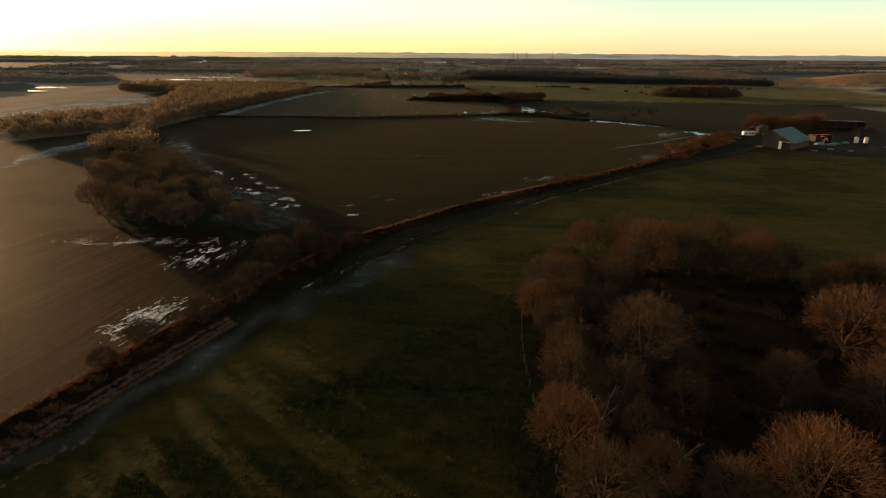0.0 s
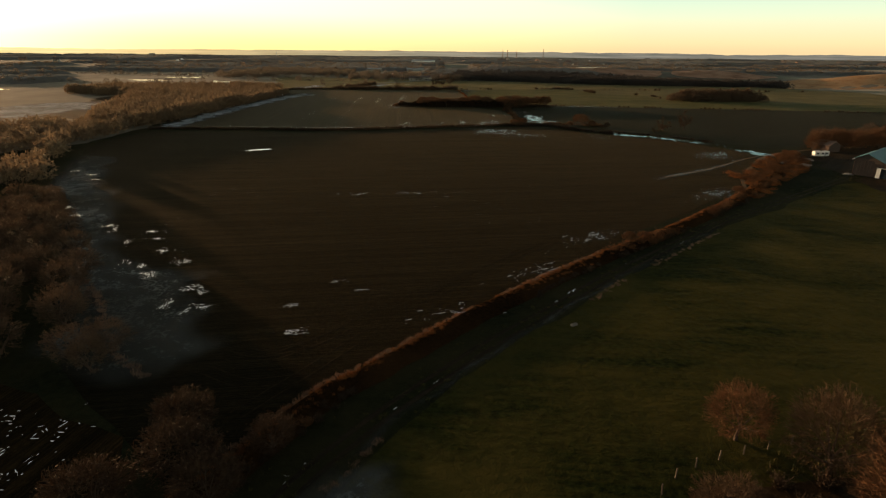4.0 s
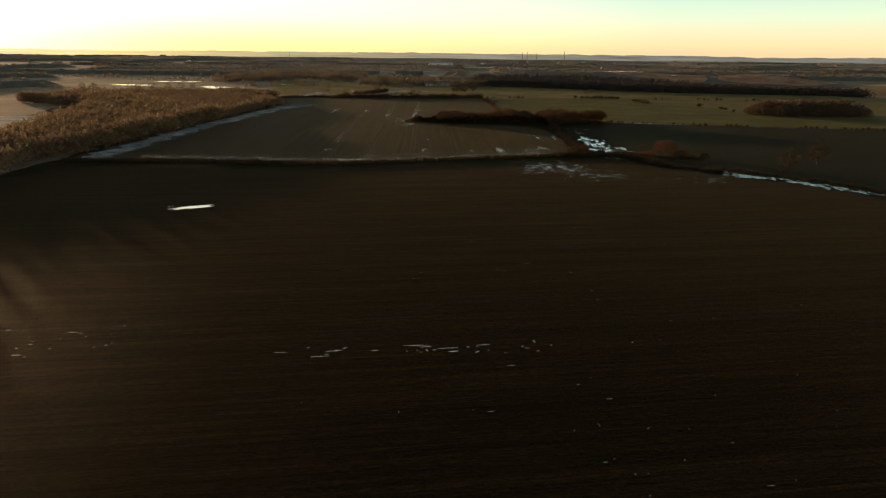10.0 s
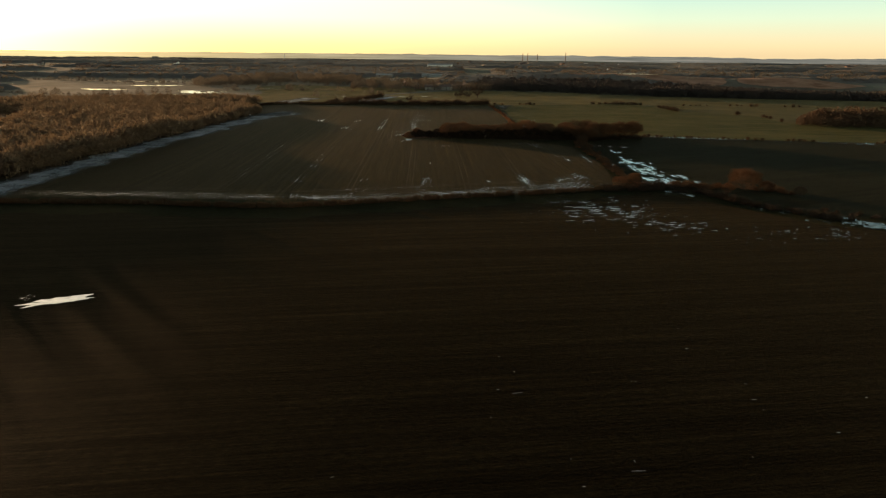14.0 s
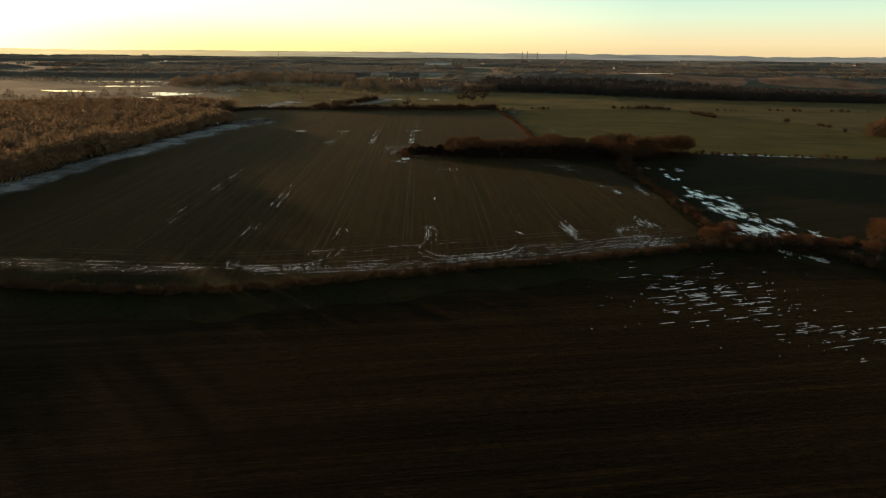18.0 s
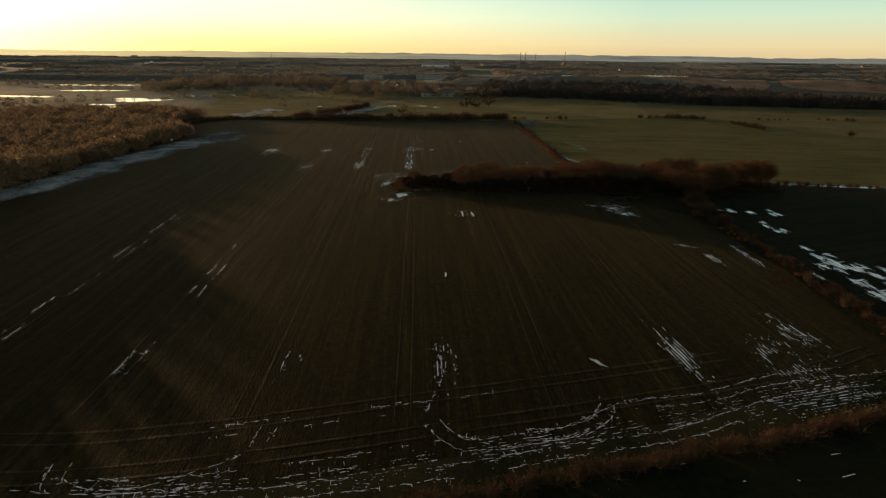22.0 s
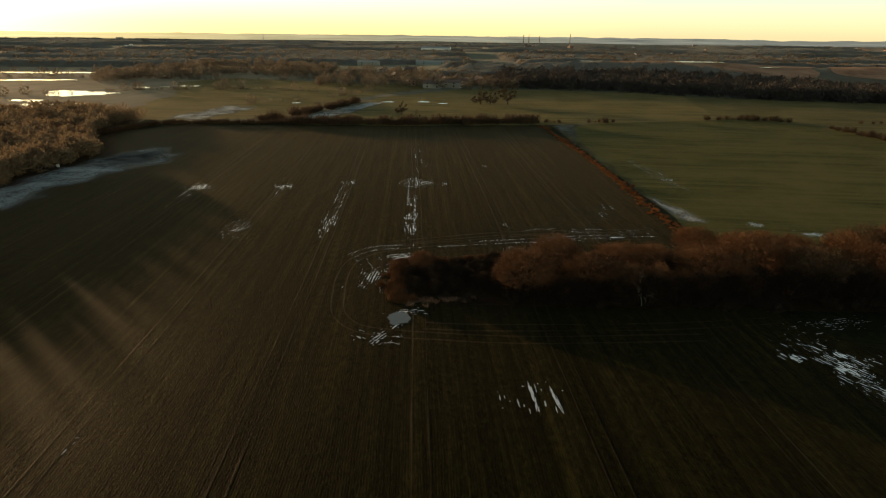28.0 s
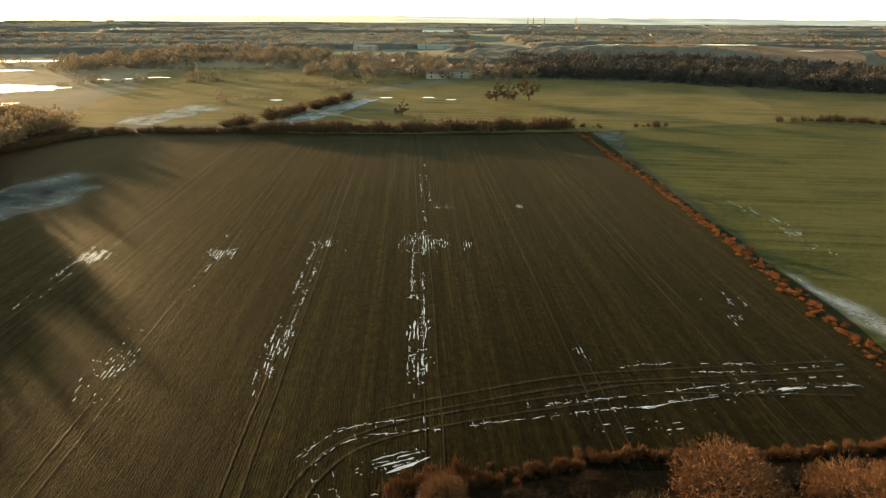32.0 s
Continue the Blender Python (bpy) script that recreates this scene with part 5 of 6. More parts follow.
# ---------------------------------------------------------------- woods
def sunlit_gap(spots):
    """Trees lowered in bands along the sun's bearing, to shape the wood's shadow on the crop."""
    out = []
    for x, y, z, size, turn in spots:
        u = 0.682 * x + 0.731 * y
        size *= 1.0 - 0.28 * min(1.0, max(0.0, (u - 270) / 12))
        if 356 < u < 366 or 233 < u < 238:
            size *= 0.78
        out.append((x, y, z, size, turn))
    return out


PUFF = puff(1, 9.5, 4.6, 130, 0.31)
PUFF_FAR = puff(3, 10.0, 6.5, 46, 1.1)
scatter("wood", PUFF, sunlit_gap(fill([(-180, 370), (-157, 371), (-152, 402), (-144, 480), (-137, 560), (-134, 610), (-160, 655), (-160, 700), (-205, 720), (-300, 690), (-330, 600), (-250, 560), (-222, 480), (-205, 420)], 2700, 21, 0.74, 0.94)), TWIG_HAZED,
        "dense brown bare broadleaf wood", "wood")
# Added row: closes gaps in the wood that let sun streaks onto the crop.
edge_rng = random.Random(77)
scatter("wood", PUFF, sunlit_gap([(p.x + edge_rng.gauss(0, 2.5), p.y + edge_rng.gauss(0, 1.5), 0, edge_rng.uniform(0.86, 0.98), edge_rng.uniform(0, 6.28)) for p in smooth_line([(-158, 405), (-151, 480), (-147, 540), (-143, 606)], 1.6)]), TWIG_HAZED,
        "row of bare trees added to close sun gaps along the wood's edge", "wood")
scatter("wood", PUFF, fill([(-118, 235), (-136, 262), (-158, 320), (-158, 366), (-225, 372), (-240, 300), (-200, 270), (-180, 296), (-150, 290), (-148, 240)], 330, 22, 0.5, 0.85), TWIG_HAZED,
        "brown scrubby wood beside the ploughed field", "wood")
scatter("wood", PUFF, [(x, y, rise(x, y), s, t) for x, y, z, s, t in fill([(20, 880), (59, 868), (127, 850), (150, 834), (196, 808), (238, 798), (340, 785), (440, 775), (450, 880), (340, 950), (150, 985), (40, 990)], 1900, 23, 0.7, 1.2)], TWIG_WOOD,
        "long purplish-brown bare wood behind the pasture", "wood")

def far_wood(seed, x0, x1, y0, y1, step, thin, height, fuzz, label, poly=None):
    """A far wood: a bumpy canopy of treetops with single crowns standing out of it."""
    r = random.Random(seed)
    nx, ny = int((x1 - x0) / step) + 1, int((y1 - y0) / step) + 1
    v, f, mask, spots = [], [], [], []
    for j in range(ny):
        for i in range(nx):
            x, y = x0 + i * step + r.uniform(-0.35, 0.35) * step, y0 + j * step + r.uniform(-0.35, 0.35) * step
            if poly:
                k = min(1.0, edge_distance(poly, x, y) / 7.0) if inside(poly, x, y) else 0.0
            else:
                k = min(1.0, max(0.0, (noise.noise((x * 0.0034, y * 0.0080, seed)) - thin - 0.9 * max(0.0, 1 - min(x - x0, x1 - x, y - y0, y1 - y) / (5 * step))) / 0.06))
            mask.append(k)
            v.append((x, y, rise(x, y) - 0.4 + height * k ** 0.5 * (0.72 + 0.16 * noise.noise((x * 0.05, y * 0.05, seed)) + r.uniform(-0.10, 0.11))))
            if k > 0.2 and r.random() < fuzz:
                spots.append((x + r.uniform(-0.5, 0.5) * step, y + r.uniform(-0.5, 0.5) * step, rise(x, y), height / 11 * r.uniform(0.75, 1.15), r.uniform(0, 6.28)))
    for j in range(ny - 1):
        for i in range(nx - 1):
            q = (j * nx + i, j * nx + i + 1, (j + 1) * nx + i + 1, (j + 1) * nx + i)
            if max(mask[a] for a in q) > 0:
                f.append(q)
    used = sorted({a for q in f for a in q})
    at = {a: k for k, a in enumerate(used)}
    canopy = mesh_of("wood", [v[a] for a in used], [[at[a] for a in q] for q in f], TREETOPS)
    for p in canopy.polygons:
        p.use_smooth = True
    tagged(new("wood", canopy), label, "wood", kind="stuff")
    if spots:
        scatter("treetops", PUFF if step < 7 else PUFF_FAR, spots, TWIG_DARK, label, "wood")


far_wood(31, -900, 60, 1060, 1700, 8, -0.06, 8, 0.26, "distant bare woods and shelter belts")
far_wood(32, 60, 1300, 1130, 1800, 8, -0.10, 9, 0.26, "distant bare woods on the rise")
far_wood(33, -2200, 2400, 1700, 2900, 17, -0.06, 9, 0.12, "far grey-brown woods of the plain")
far_wood(35, -1300, -420, 420, 1060, 8, 0.02, 8, 0.22, "bare woods of the wet meadows")
far_wood(36, 420, 1300, 600, 900, 8, 0.22, 8, 0.15, "belts of trees near the hills")
far_wood(37, -40, 470, 940, 1090, 5, 0, 9, 0.10, "brown bare wood beyond the plantation", [(-30, 955), (160, 928), (300, 905), (350, 950), (220, 1040), (10, 1060)])
scatter("wood", PUFF, [(x, y, z, s * (0.55 + 0.5 * min(1.0, edge_distance([(204, 574), (226, 560), (262, 560), (292, 566), (288, 590), (228, 602)], x, y) / 12)), t) for x, y, z, s, t in fill([(204, 574), (226, 560), (262, 560), (292, 566), (288, 590), (228, 602)], 230, 38, 0.6, 1.15)], TWIG_MID, "brown bare wood between the meadows", "wood")


# ---------------------------------------------------------------- hills and heath
def rising_patch(name, cx, cy, rx, ry, turn, material, label):
    """A patch of land laid over the swelling ground."""
    a, n, v, f = radians(turn), 22, [], []
    for j in range(n + 1):
        for i in range(n * 2):
            q, r = math.pi * i / n, j / n
            k = r * (1 + 0.25 * noise.noise((math.cos(q) * 1.4 + cx, math.sin(q) * 1.4, 2.0)))
            px, py = rx * k * math.cos(q), ry * k * math.sin(q)
            x, y = cx + px * math.cos(a) - py * math.sin(a), cy + px * math.sin(a) + py * math.cos(a)
            v.append((x, y, rise(x, y) + 0.35))
    for j in range(n):
        for i in range(n * 2):
            k = (i + 1) % (n * 2)
            f.append((j * n * 2 + i, (j + 1) * n * 2 + i, (j + 1) * n * 2 + k, j * n * 2 + k))
    me = mesh_of(name, v, f, material)
    for p in me.polygons:
        p.use_smooth = True
    tagged(new(name, me), label, "land", kind="structure")


rising_patch("hill_1", 490, 1060, 95, 50, 6, HEATH, "low heathy mound with a pale rim")
rising_patch("hill_2", 690, 950, 190, 80, 6, BRACKEN_SUN, "brown bracken hill with the last sun painted into its colour")
rising_patch("heath_1", 270, 1090, 150, 85, 4, HEATH, "reddish brown heath with pale tracks")
rising_patch("heath_2", 480, 1400, 260, 120, 4, HEATH, "far brown heathland")
for args in ((262, 1085, 42, 8, 21), (330, 1060, 18, 4, 22), (180, 1130, 30, 5, 23)):
    pond(*args, "pale pool on the heath", rise(args[0], args[1]) + 0.6)

# ---------------------------------------------------------------- wheel tracks in the crop
RUT = soil("wet_rut_soil", (0.011, 0.0082, 0.0046), (0.047, 0.036, 0.0205), (0.03, 0.03, 0.01), 2.0, 1.9, 0.2, 0.010, 0.5, 0.3, 0.028)
rut_count = 0


RUT_DARK = soil("ploughed_rut_soil", (0.008, 0.0060, 0.0036), (0.034, 0.026, 0.0160), (0.02, 0.02, 0.008), 2.0, 1.9, 0.2, 0.0, 0.5, 0.3, 0.008, 0.3)


def tramline(pts, gauge=1.8, width=0.22, material=None):
    global rut_count
    rut_count += 1
    for off in (-gauge / 2, gauge / 2):
        ribbon("wheel_rut", pts, width, 0.021 + 0.0002 * rut_count, material or RUT, "tractor wheel rut in the crop", "wheel track", off, 0.75, 1.2)


for x in (-106, -85, -64, -46, -27.5, -9, 10):
    tramline([(x + 6, 392), (x + 3.5, 470) if not -26 < x < 30 else (x + 3.0, 490), (x + 1, 545), (x - 2, 610), (x - 5, 672)], 1.8, 0.15)
for pts in ([(22, 533), (0, 533.5), (-10, 531.5), (-23, 528.5), (-32, 525.5), (-36.2, 522), (-38.4, 515.4), (-37.5, 501), (-34.2, 494.8), (-28.8, 492.8), (-23, 492), (-10, 491), (16, 492)], [(24, 538), (-6, 535.5), (-21, 532), (-32, 528.5)],
            [(-24, 495), (-14, 494.4), (10, 495), (28, 497)], [(-140, 384), (-98, 384), (-56, 382), (-12, 391), (27, 401), (44, 408)], [(-138, 389), (-98, 390), (-56, 388), (-14, 397), (22, 406)], [(-132, 672), (-60, 674), (0, 680), (20, 684)]):
    tramline(pts, 1.9, 0.30)
for pts in ([(-48, 134), (-64, 158), (-86, 198), (-112, 240), (-140, 300)], [(-42, 134), (-58, 160), (-80, 202), (-104, 246), (-130, 300)], [(-89, 192), (-63, 163), (-49, 148), (-41, 142), (-33, 137), (-27.5, 134.5), (-22, 138), (-17, 143), (-12, 150), (-4, 158), (30, 192)], [(-50, 156), (-40, 145), (-34, 140), (-28, 136.5), (-25, 137), (-20, 140), (-15, 145)], [(-52, 147), (-47, 141), (-42, 137), (-38, 134), (-33, 132), (-27, 129), (-20, 130)], [(-26, 122), (4, 165), (46, 208), (95, 254), (118, 290)]):
    tramline(pts, 1.9, 0.2, RUT_DARK)

# rough grass of the first field
r5 = random.Random(12)
tuft = tuft_mesh(140, 0.34, 0.7, 16, TUSSOCK, 0.035)
tuft_v, tuft_f = np.array([v.co[:] for v in tuft.vertices]), np.array([p.vertices[:] for p in tuft.polygons])
bpy.data.meshes.remove(tuft)
spots = []
while len(spots) < 3600:
    x, y = r5.uniform(-44, 40), r5.uniform(10, 140)
    if y < 40 + (x + 44) * 1.02 - 6 and not inside(COPSE_A, x, y) and noise.noise((x * 0.05, y * 0.05, 2)) > r5.uniform(-0.5, 0.35):
        spots.append((x, y, 0, r5.uniform(0.6, 1.5), r5.uniform(0, 6.28)))
scatter("grass_tussocks", (tuft_v, tuft_f), spots, TUSSOCK, "tufted rough winter grass", "grass")
# Undergrowth whose dark colour paints in the shade between copse trees.
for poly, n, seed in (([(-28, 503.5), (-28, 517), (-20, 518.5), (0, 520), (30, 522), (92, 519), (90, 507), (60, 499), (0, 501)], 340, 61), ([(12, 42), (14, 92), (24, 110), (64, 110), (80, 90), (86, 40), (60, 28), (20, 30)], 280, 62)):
    ob = thing("undergrowth", Matrix(), "brambly undergrowth coloured dark for the shade beneath the copse trees", "undergrowth")
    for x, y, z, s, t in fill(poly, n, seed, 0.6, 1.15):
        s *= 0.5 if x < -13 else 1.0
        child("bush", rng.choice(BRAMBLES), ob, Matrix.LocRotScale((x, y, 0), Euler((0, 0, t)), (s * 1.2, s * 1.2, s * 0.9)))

# hedgerows of the wet pastures
for k, pts in enumerate(([(-330, 760), (-230, 830), (-150, 850)], [(-190, 870), (-110, 840), (-40, 842)], [(-420, 930), (-300, 940), (-200, 925), (-130, 945)], [(-130, 760), (-90, 800), (-70, 850)], [(-380, 1030), (-240, 1040), (-120, 1060)],
                         [(-520, 800), (-420, 770), (-300, 745)], [(-600, 1010), (-450, 985), (-360, 975)], [(40, 880), (-10, 905), (-60, 960)])):
    rr = random.Random(300 + k)
    scatter("hedgerow", PUFF, [(p.x + rr.gauss(0, 1.5), p.y + rr.gauss(0, 1.5), rise(p.x, p.y) - 1.0, rr.choice((0.22, 0.3, 0.3, 0.4, 0.75)), rr.uniform(0, 6.28)) for p in smooth_line(pts, 3.2) if rr.random() < 0.8], TWIG_DARK, "overgrown hedgerow with bare trees between pastures", "hedge")
scatter("wood", PUFF, [(x, y, rise(x, y), s, t) for x, y, z, s, t in fill([(-120, 880), (-20, 860), (40, 850), (50, 930), (-20, 1010), (-110, 1040)], 260, 71, 0.5, 0.95)], TWIG_DARK, "bare garden trees among the village houses", "wood")
scatter("wood", PUFF, [(x, y, rise(x, y), s, t) for x, y, z, s, t in fill([(-260, 830), (-120, 900), (-130, 1100), (-300, 1150), (-330, 960)], 420, 72, 0.6, 1.0, 0.45)], TWIG_DARK, "scattered bare trees of the wet pastures", "wood")
verge_spots = []
for p in smooth_line(TRACK, 0.35):
    q = p + Vector((r5.gauss(0, 1.9), r5.gauss(0, 1.9), 0))
    verge_spots.append((q.x, q.y, 0, r5.uniform(0.35, 1.0), r5.uniform(0, 6.28)))
scatter("verge_grass", (tuft_v, tuft_f), verge_spots, TUSSOCK, "tufted grass along the farm track", "grass")


# ---------------------------------------------------------------- the farm
ROOF_TEAL = plain("teal_sheet_roof", (0.036, 0.120, 0.135), 0.55, 0.3, 0.5)
SHEET_GREY = plain("grey_sheet_roof", (0.22, 0.24, 0.24), 0.5, 0.25, 0.4)
BOARD_DARK = plain("dark_barn_boarding", (0.046, 0.031, 0.025), 0.9, 0.4, 0.7)
BRICK_WALL = plain("weathered_brickwork", (0.21, 0.13, 0.095), 0.9, 0.35, 0.8)
STUCCO_PALE = plain("pale_wall_stucco", (0.24, 0.22, 0.19), 0.85, 0.15, 0.5)
TILE_DARK = plain("dark_roof_tiles", (0.10, 0.075, 0.065), 0.8, 0.3, 0.6)
WHITE_PAINT = plain("white_paint", (0.60, 0.60, 0.58), 0.4, 0.12, 1.0)
GLASS_DARK = plain("dark_window_glass", (0.02, 0.025, 0.03), 0.1, 0.2, 1.0, spec=0.6)
ORANGE_PAINT = plain("orange_paint", (0.55, 0.16, 0.045), 0.5, 0.2, 1.5)
RUBBER = plain("black_rubber", (0.02, 0.02, 0.02), 0.85, 0.3, 3.0)
STEEL = plain("galvanised_steel", (0.42, 0.44, 0.45), 0.45, 0.2, 1.5, 0.6)
WIRE = plain("rusty_fence_wire", (0.07, 0.05, 0.04), 0.7, 0.3, 3.0)
POST_WOOD = plain("weathered_post_wood", (0.085, 0.066, 0.050), 0.9, 0.35, 3.0)
BLUE_SHEET = plain("blue_green_plastic_sheet", (0.06, 0.16, 0.18), 0.5, 0.3, 1.0)
STONE = plain("pale_rubble", (0.17, 0.155, 0.135), 0.9, 0.4, 2.0)


def box(bm, x0, x1, y0, y1, z0, z1, bevel=0.0):
    vs = [bm.verts.new((x, y, z)) for z in (z0, z1) for y in (y0, y1) for x in (x0, x1)]
    fs = [bm.faces.new([vs[i] for i in q]) for q in ((0, 2, 3, 1), (4, 5, 7, 6), (0, 1, 5, 4), (2, 6, 7, 3), (0, 4, 6, 2), (1, 3, 7, 5))]
    if bevel:
        bmesh.ops.bevel(bm, geom=list({e for f in fs for e in f.edges}), offset=bevel, segments=1, affect="EDGES")


def boxed(name, parent, material, x0, x1, y0, y1, z0, z1, bevel=0.0, label=""):
    bm = bmesh.new()
    box(bm, x0, x1, y0, y1, z0, z1, bevel)
    return part(name, bm, material, parent, label)


def wheel(parent, x, y, r, w, axis="x"):
    bm = bmesh.new()
    bmesh.ops.create_cone(bm, cap_ends=True, segments=16, radius1=r, radius2=r, depth=w)
    bmesh.ops.bevel(bm, geom=[e for e in bm.edges if abs(e.verts[0].co.z - e.verts[1].co.z) < 1e-4 and e.is_manifold and len(e.link_faces[0].verts) + len(e.link_faces[1].verts) > 10], offset=w * 0.2, segments=1, affect="EDGES")
    bmesh.ops.rotate(bm, verts=bm.verts, matrix=Matrix.Rotation(math.pi / 2, 3, "Y" if axis == "x" else "X"))
    bmesh.ops.translate(bm, verts=bm.verts, vec=(x, y, r))
    tyre = part("wheel", bm, RUBBER, parent)
    bm = bmesh.new()
    bmesh.ops.create_cone(bm, cap_ends=True, segments=12, radius1=r * 0.55, radius2=r * 0.5, depth=w * 1.08)
    bmesh.ops.rotate(bm, verts=bm.verts, matrix=Matrix.Rotation(math.pi / 2, 3, "Y" if axis == "x" else "X"))
    bmesh.ops.translate(bm, verts=bm.verts, vec=(x, y, r))
    part("rim", bm, STEEL, tyre)


def gabled(ob, w, l, eave, ridge, wall_mat, roof_mat, thick=0.25, over=0.4, ribs=0, off=0.0, low=None):
    """Four walls with gables along y, and two roof slabs with a ridge cap, ribbed if asked."""
    hw, hl = w / 2, l / 2
    low = eave if low is None else low
    for name, y0, y1 in (("gable_wall", -hl, -hl + thick), ("gable_wall", hl - thick, hl)):
        bm = bmesh.new()
        prof = [(-hw, 0), (hw, 0), (hw, low), (off, ridge), (-hw, eave)]
        a, b = [bm.verts.new((x, y0, z)) for x, z in prof], [bm.verts.new((x, y1, z)) for x, z in prof]
        bm.faces.new(a)
        bm.faces.new(b[::-1])
        for i in range(5):
            k = (i + 1) % 5
            bm.faces.new((a[k], a[i], b[i], b[k]))
        part(name, bm, wall_mat, ob)
    for x0, x1, top in ((-hw, -hw + thick, eave), (hw - thick, hw, low)):
        boxed("side_wall", ob, wall_mat, x0, x1, -hl + thick, hl - thick, 0, top)
    for sgn in (-1, 1):
        bm = bmesh.new()
        edge = eave if sgn < 0 else low
        slope = (ridge - edge) / (hw - sgn * off)
        e = hw + over
        n = max(1, ribs)
        for k in range(n):
            ya, yb = -hl - over + (l + 2 * over) * k / n, -hl - over + (l + 2 * over) * (k + (0.86 if ribs else 1)) / n
            zl, zr = edge - over * slope + 0.06, ridge + 0.06
            t = 0.1
            vs = [bm.verts.new(c) for c in ((off, ya, zr), (sgn * e, ya, zl), (sgn * e, yb, zl), (off, yb, zr), (off, ya, zr + t), (sgn * e, ya, zl + t), (sgn * e, yb, zl + t), (off, yb, zr + t))]
            for q in ((0, 1, 2, 3), (7, 6, 5, 4), (0, 4, 5, 1), (1, 5, 6, 2), (2, 6, 7, 3), (3, 7, 4, 0)):
                bm.faces.new([vs[i] for i in q])
        if ribs:
            zl, zr = edge - over * slope + 0.03, ridge + 0.03
            bm.faces.new([bm.verts.new(c) for c in ((off, -hl - over, zr), (sgn * e, -hl - over, zl), (sgn * e, hl + over, zl), (off, hl + over, zr))])
        bmesh.ops.recalc_face_normals(bm, faces=bm.faces)
        part("roof_slope", bm, roof_mat, ob)
    boxed("ridge_cap", ob, roof_mat, off - 0.25, off + 0.25, -hl - over, hl + over, ridge + 0.12, ridge + 0.24)


def barn(x, y, turn):
    ob = thing("barn", pose(x, y, 0, 0, 0, turn), "large farm barn with dark boarded gable and teal sheet roof", "barn")
    gabled(ob, 12.4, 21.0, 6.0, 7.8, BOARD_DARK, ROOF_TEAL, 0.3, 0.5, 18, -2.6, 3.6)
    boxed("doorway", ob, GLASS_DARK, 2.2, 5.4, -10.56, -10.52, 0.0, 3.2, 0, "dark open doorway")
    boxed("door_leaf", ob, WHITE_PAINT, 0.9, 2.1, -10.72, -10.60, 0.0, 3.3, 0.02, "pale sheet sliding door")
    boxed("door_rail", ob, STEEL, 0.6, 5.6, -10.74, -10.60, 3.35, 3.5)
    for k in range(-6, 3):
        boxed("cover_strip", ob, BOARD_DARK, k * 1.0 - 0.05, k * 1.0 + 0.05, -10.60, -10.5, 0.2, 5.6 if k < 0 else 4.8)
    boxed("gutter", ob, STEEL, 6.7, 6.9, -10.9, 10.9, 3.1, 3.26)
    boxed("gutter", ob, STEEL, -6.9, -6.7, -10.9, 10.9, 5.5, 5.66)


def caravan(x, y, turn, l=6.4):
    ob = thing("caravan", pose(x, y, 0, 0, 0, turn), "white touring caravan parked on the muddy yard", "caravan", "caravans at the farm")
    bm = bmesh.new()
    box(bm, -l / 2, l / 2, -1.15, 1.15, 0.55, 2.6, 0.28)
    part("body", bm, WHITE_PAINT, ob)
    for xx in (-l * 0.32, 0.0, l * 0.3):
        boxed("window", ob, GLASS_DARK, xx - 0.5, xx + 0.5, -1.175, -1.16, 1.4, 2.05)
    boxed("door", ob, SHEET_GREY, l * 0.14, l * 0.14 + 0.65, -1.18, -1.155, 0.65, 2.4, 0.005)
    boxed("roof_vent", ob, GLASS_DARK, -0.35, 0.35, -0.35, 0.35, 2.6, 2.72, 0.03)
    boxed("tow_bar", ob, STEEL, -l / 2 - 1.2, -l / 2 + 0.2, -0.08, 0.08, 0.5, 0.62)
    for sgn in (-1, 1):
        wheel(ob, 0.2, sgn * 1.0, 0.33, 0.22, "y")


def long_shed(x, y, turn, l, w, h, label, bays=5, mat=None):
    """An open-fronted shed: posts, back wall and a sloping sheet roof."""
    ob = thing("open_shed", pose(x, y, 0, 0, 0, turn), label, "shed", "farm sheds")
    for k in range(bays + 1):
        xx = -l / 2 + l * k / bays
        boxed("post", ob, POST_WOOD, xx - 0.12, xx + 0.12, -w / 2, -w / 2 + 0.24, 0, h)
    boxed("back_wall", ob, BOARD_DARK, -l / 2, l / 2, w / 2 - 0.2, w / 2, 0, h - 0.5)
    for sgn in (-1, 1):
        boxed("end_wall", ob, BOARD_DARK, sgn * l / 2 - 0.1, sgn * l / 2 + 0.1, -w / 2 + 0.26, w / 2 - 0.22, 0, h - 0.5)
    bm = bmesh.new()
    for k in range(16):
        xa, xb = -l / 2 - 0.4 + (l + 0.8) * k / 16, -l / 2 - 0.4 + (l + 0.8) * (k + 0.94) / 16
        v = [bm.verts.new(c) for c in ((xa, -w / 2 - 0.5, h + 0.05), (xb, -w / 2 - 0.5, h + 0.05), (xb, w / 2 + 0.4, h - 0.5), (xa, w / 2 + 0.4, h - 0.5))]
        f = bm.faces.new(v)
        bmesh.ops.solidify(bm, geom=[f], thickness=0.06)
    bmesh.ops.recalc_face_normals(bm, faces=bm.faces)
    part("roof", bm, mat or SHEET_GREY, ob)


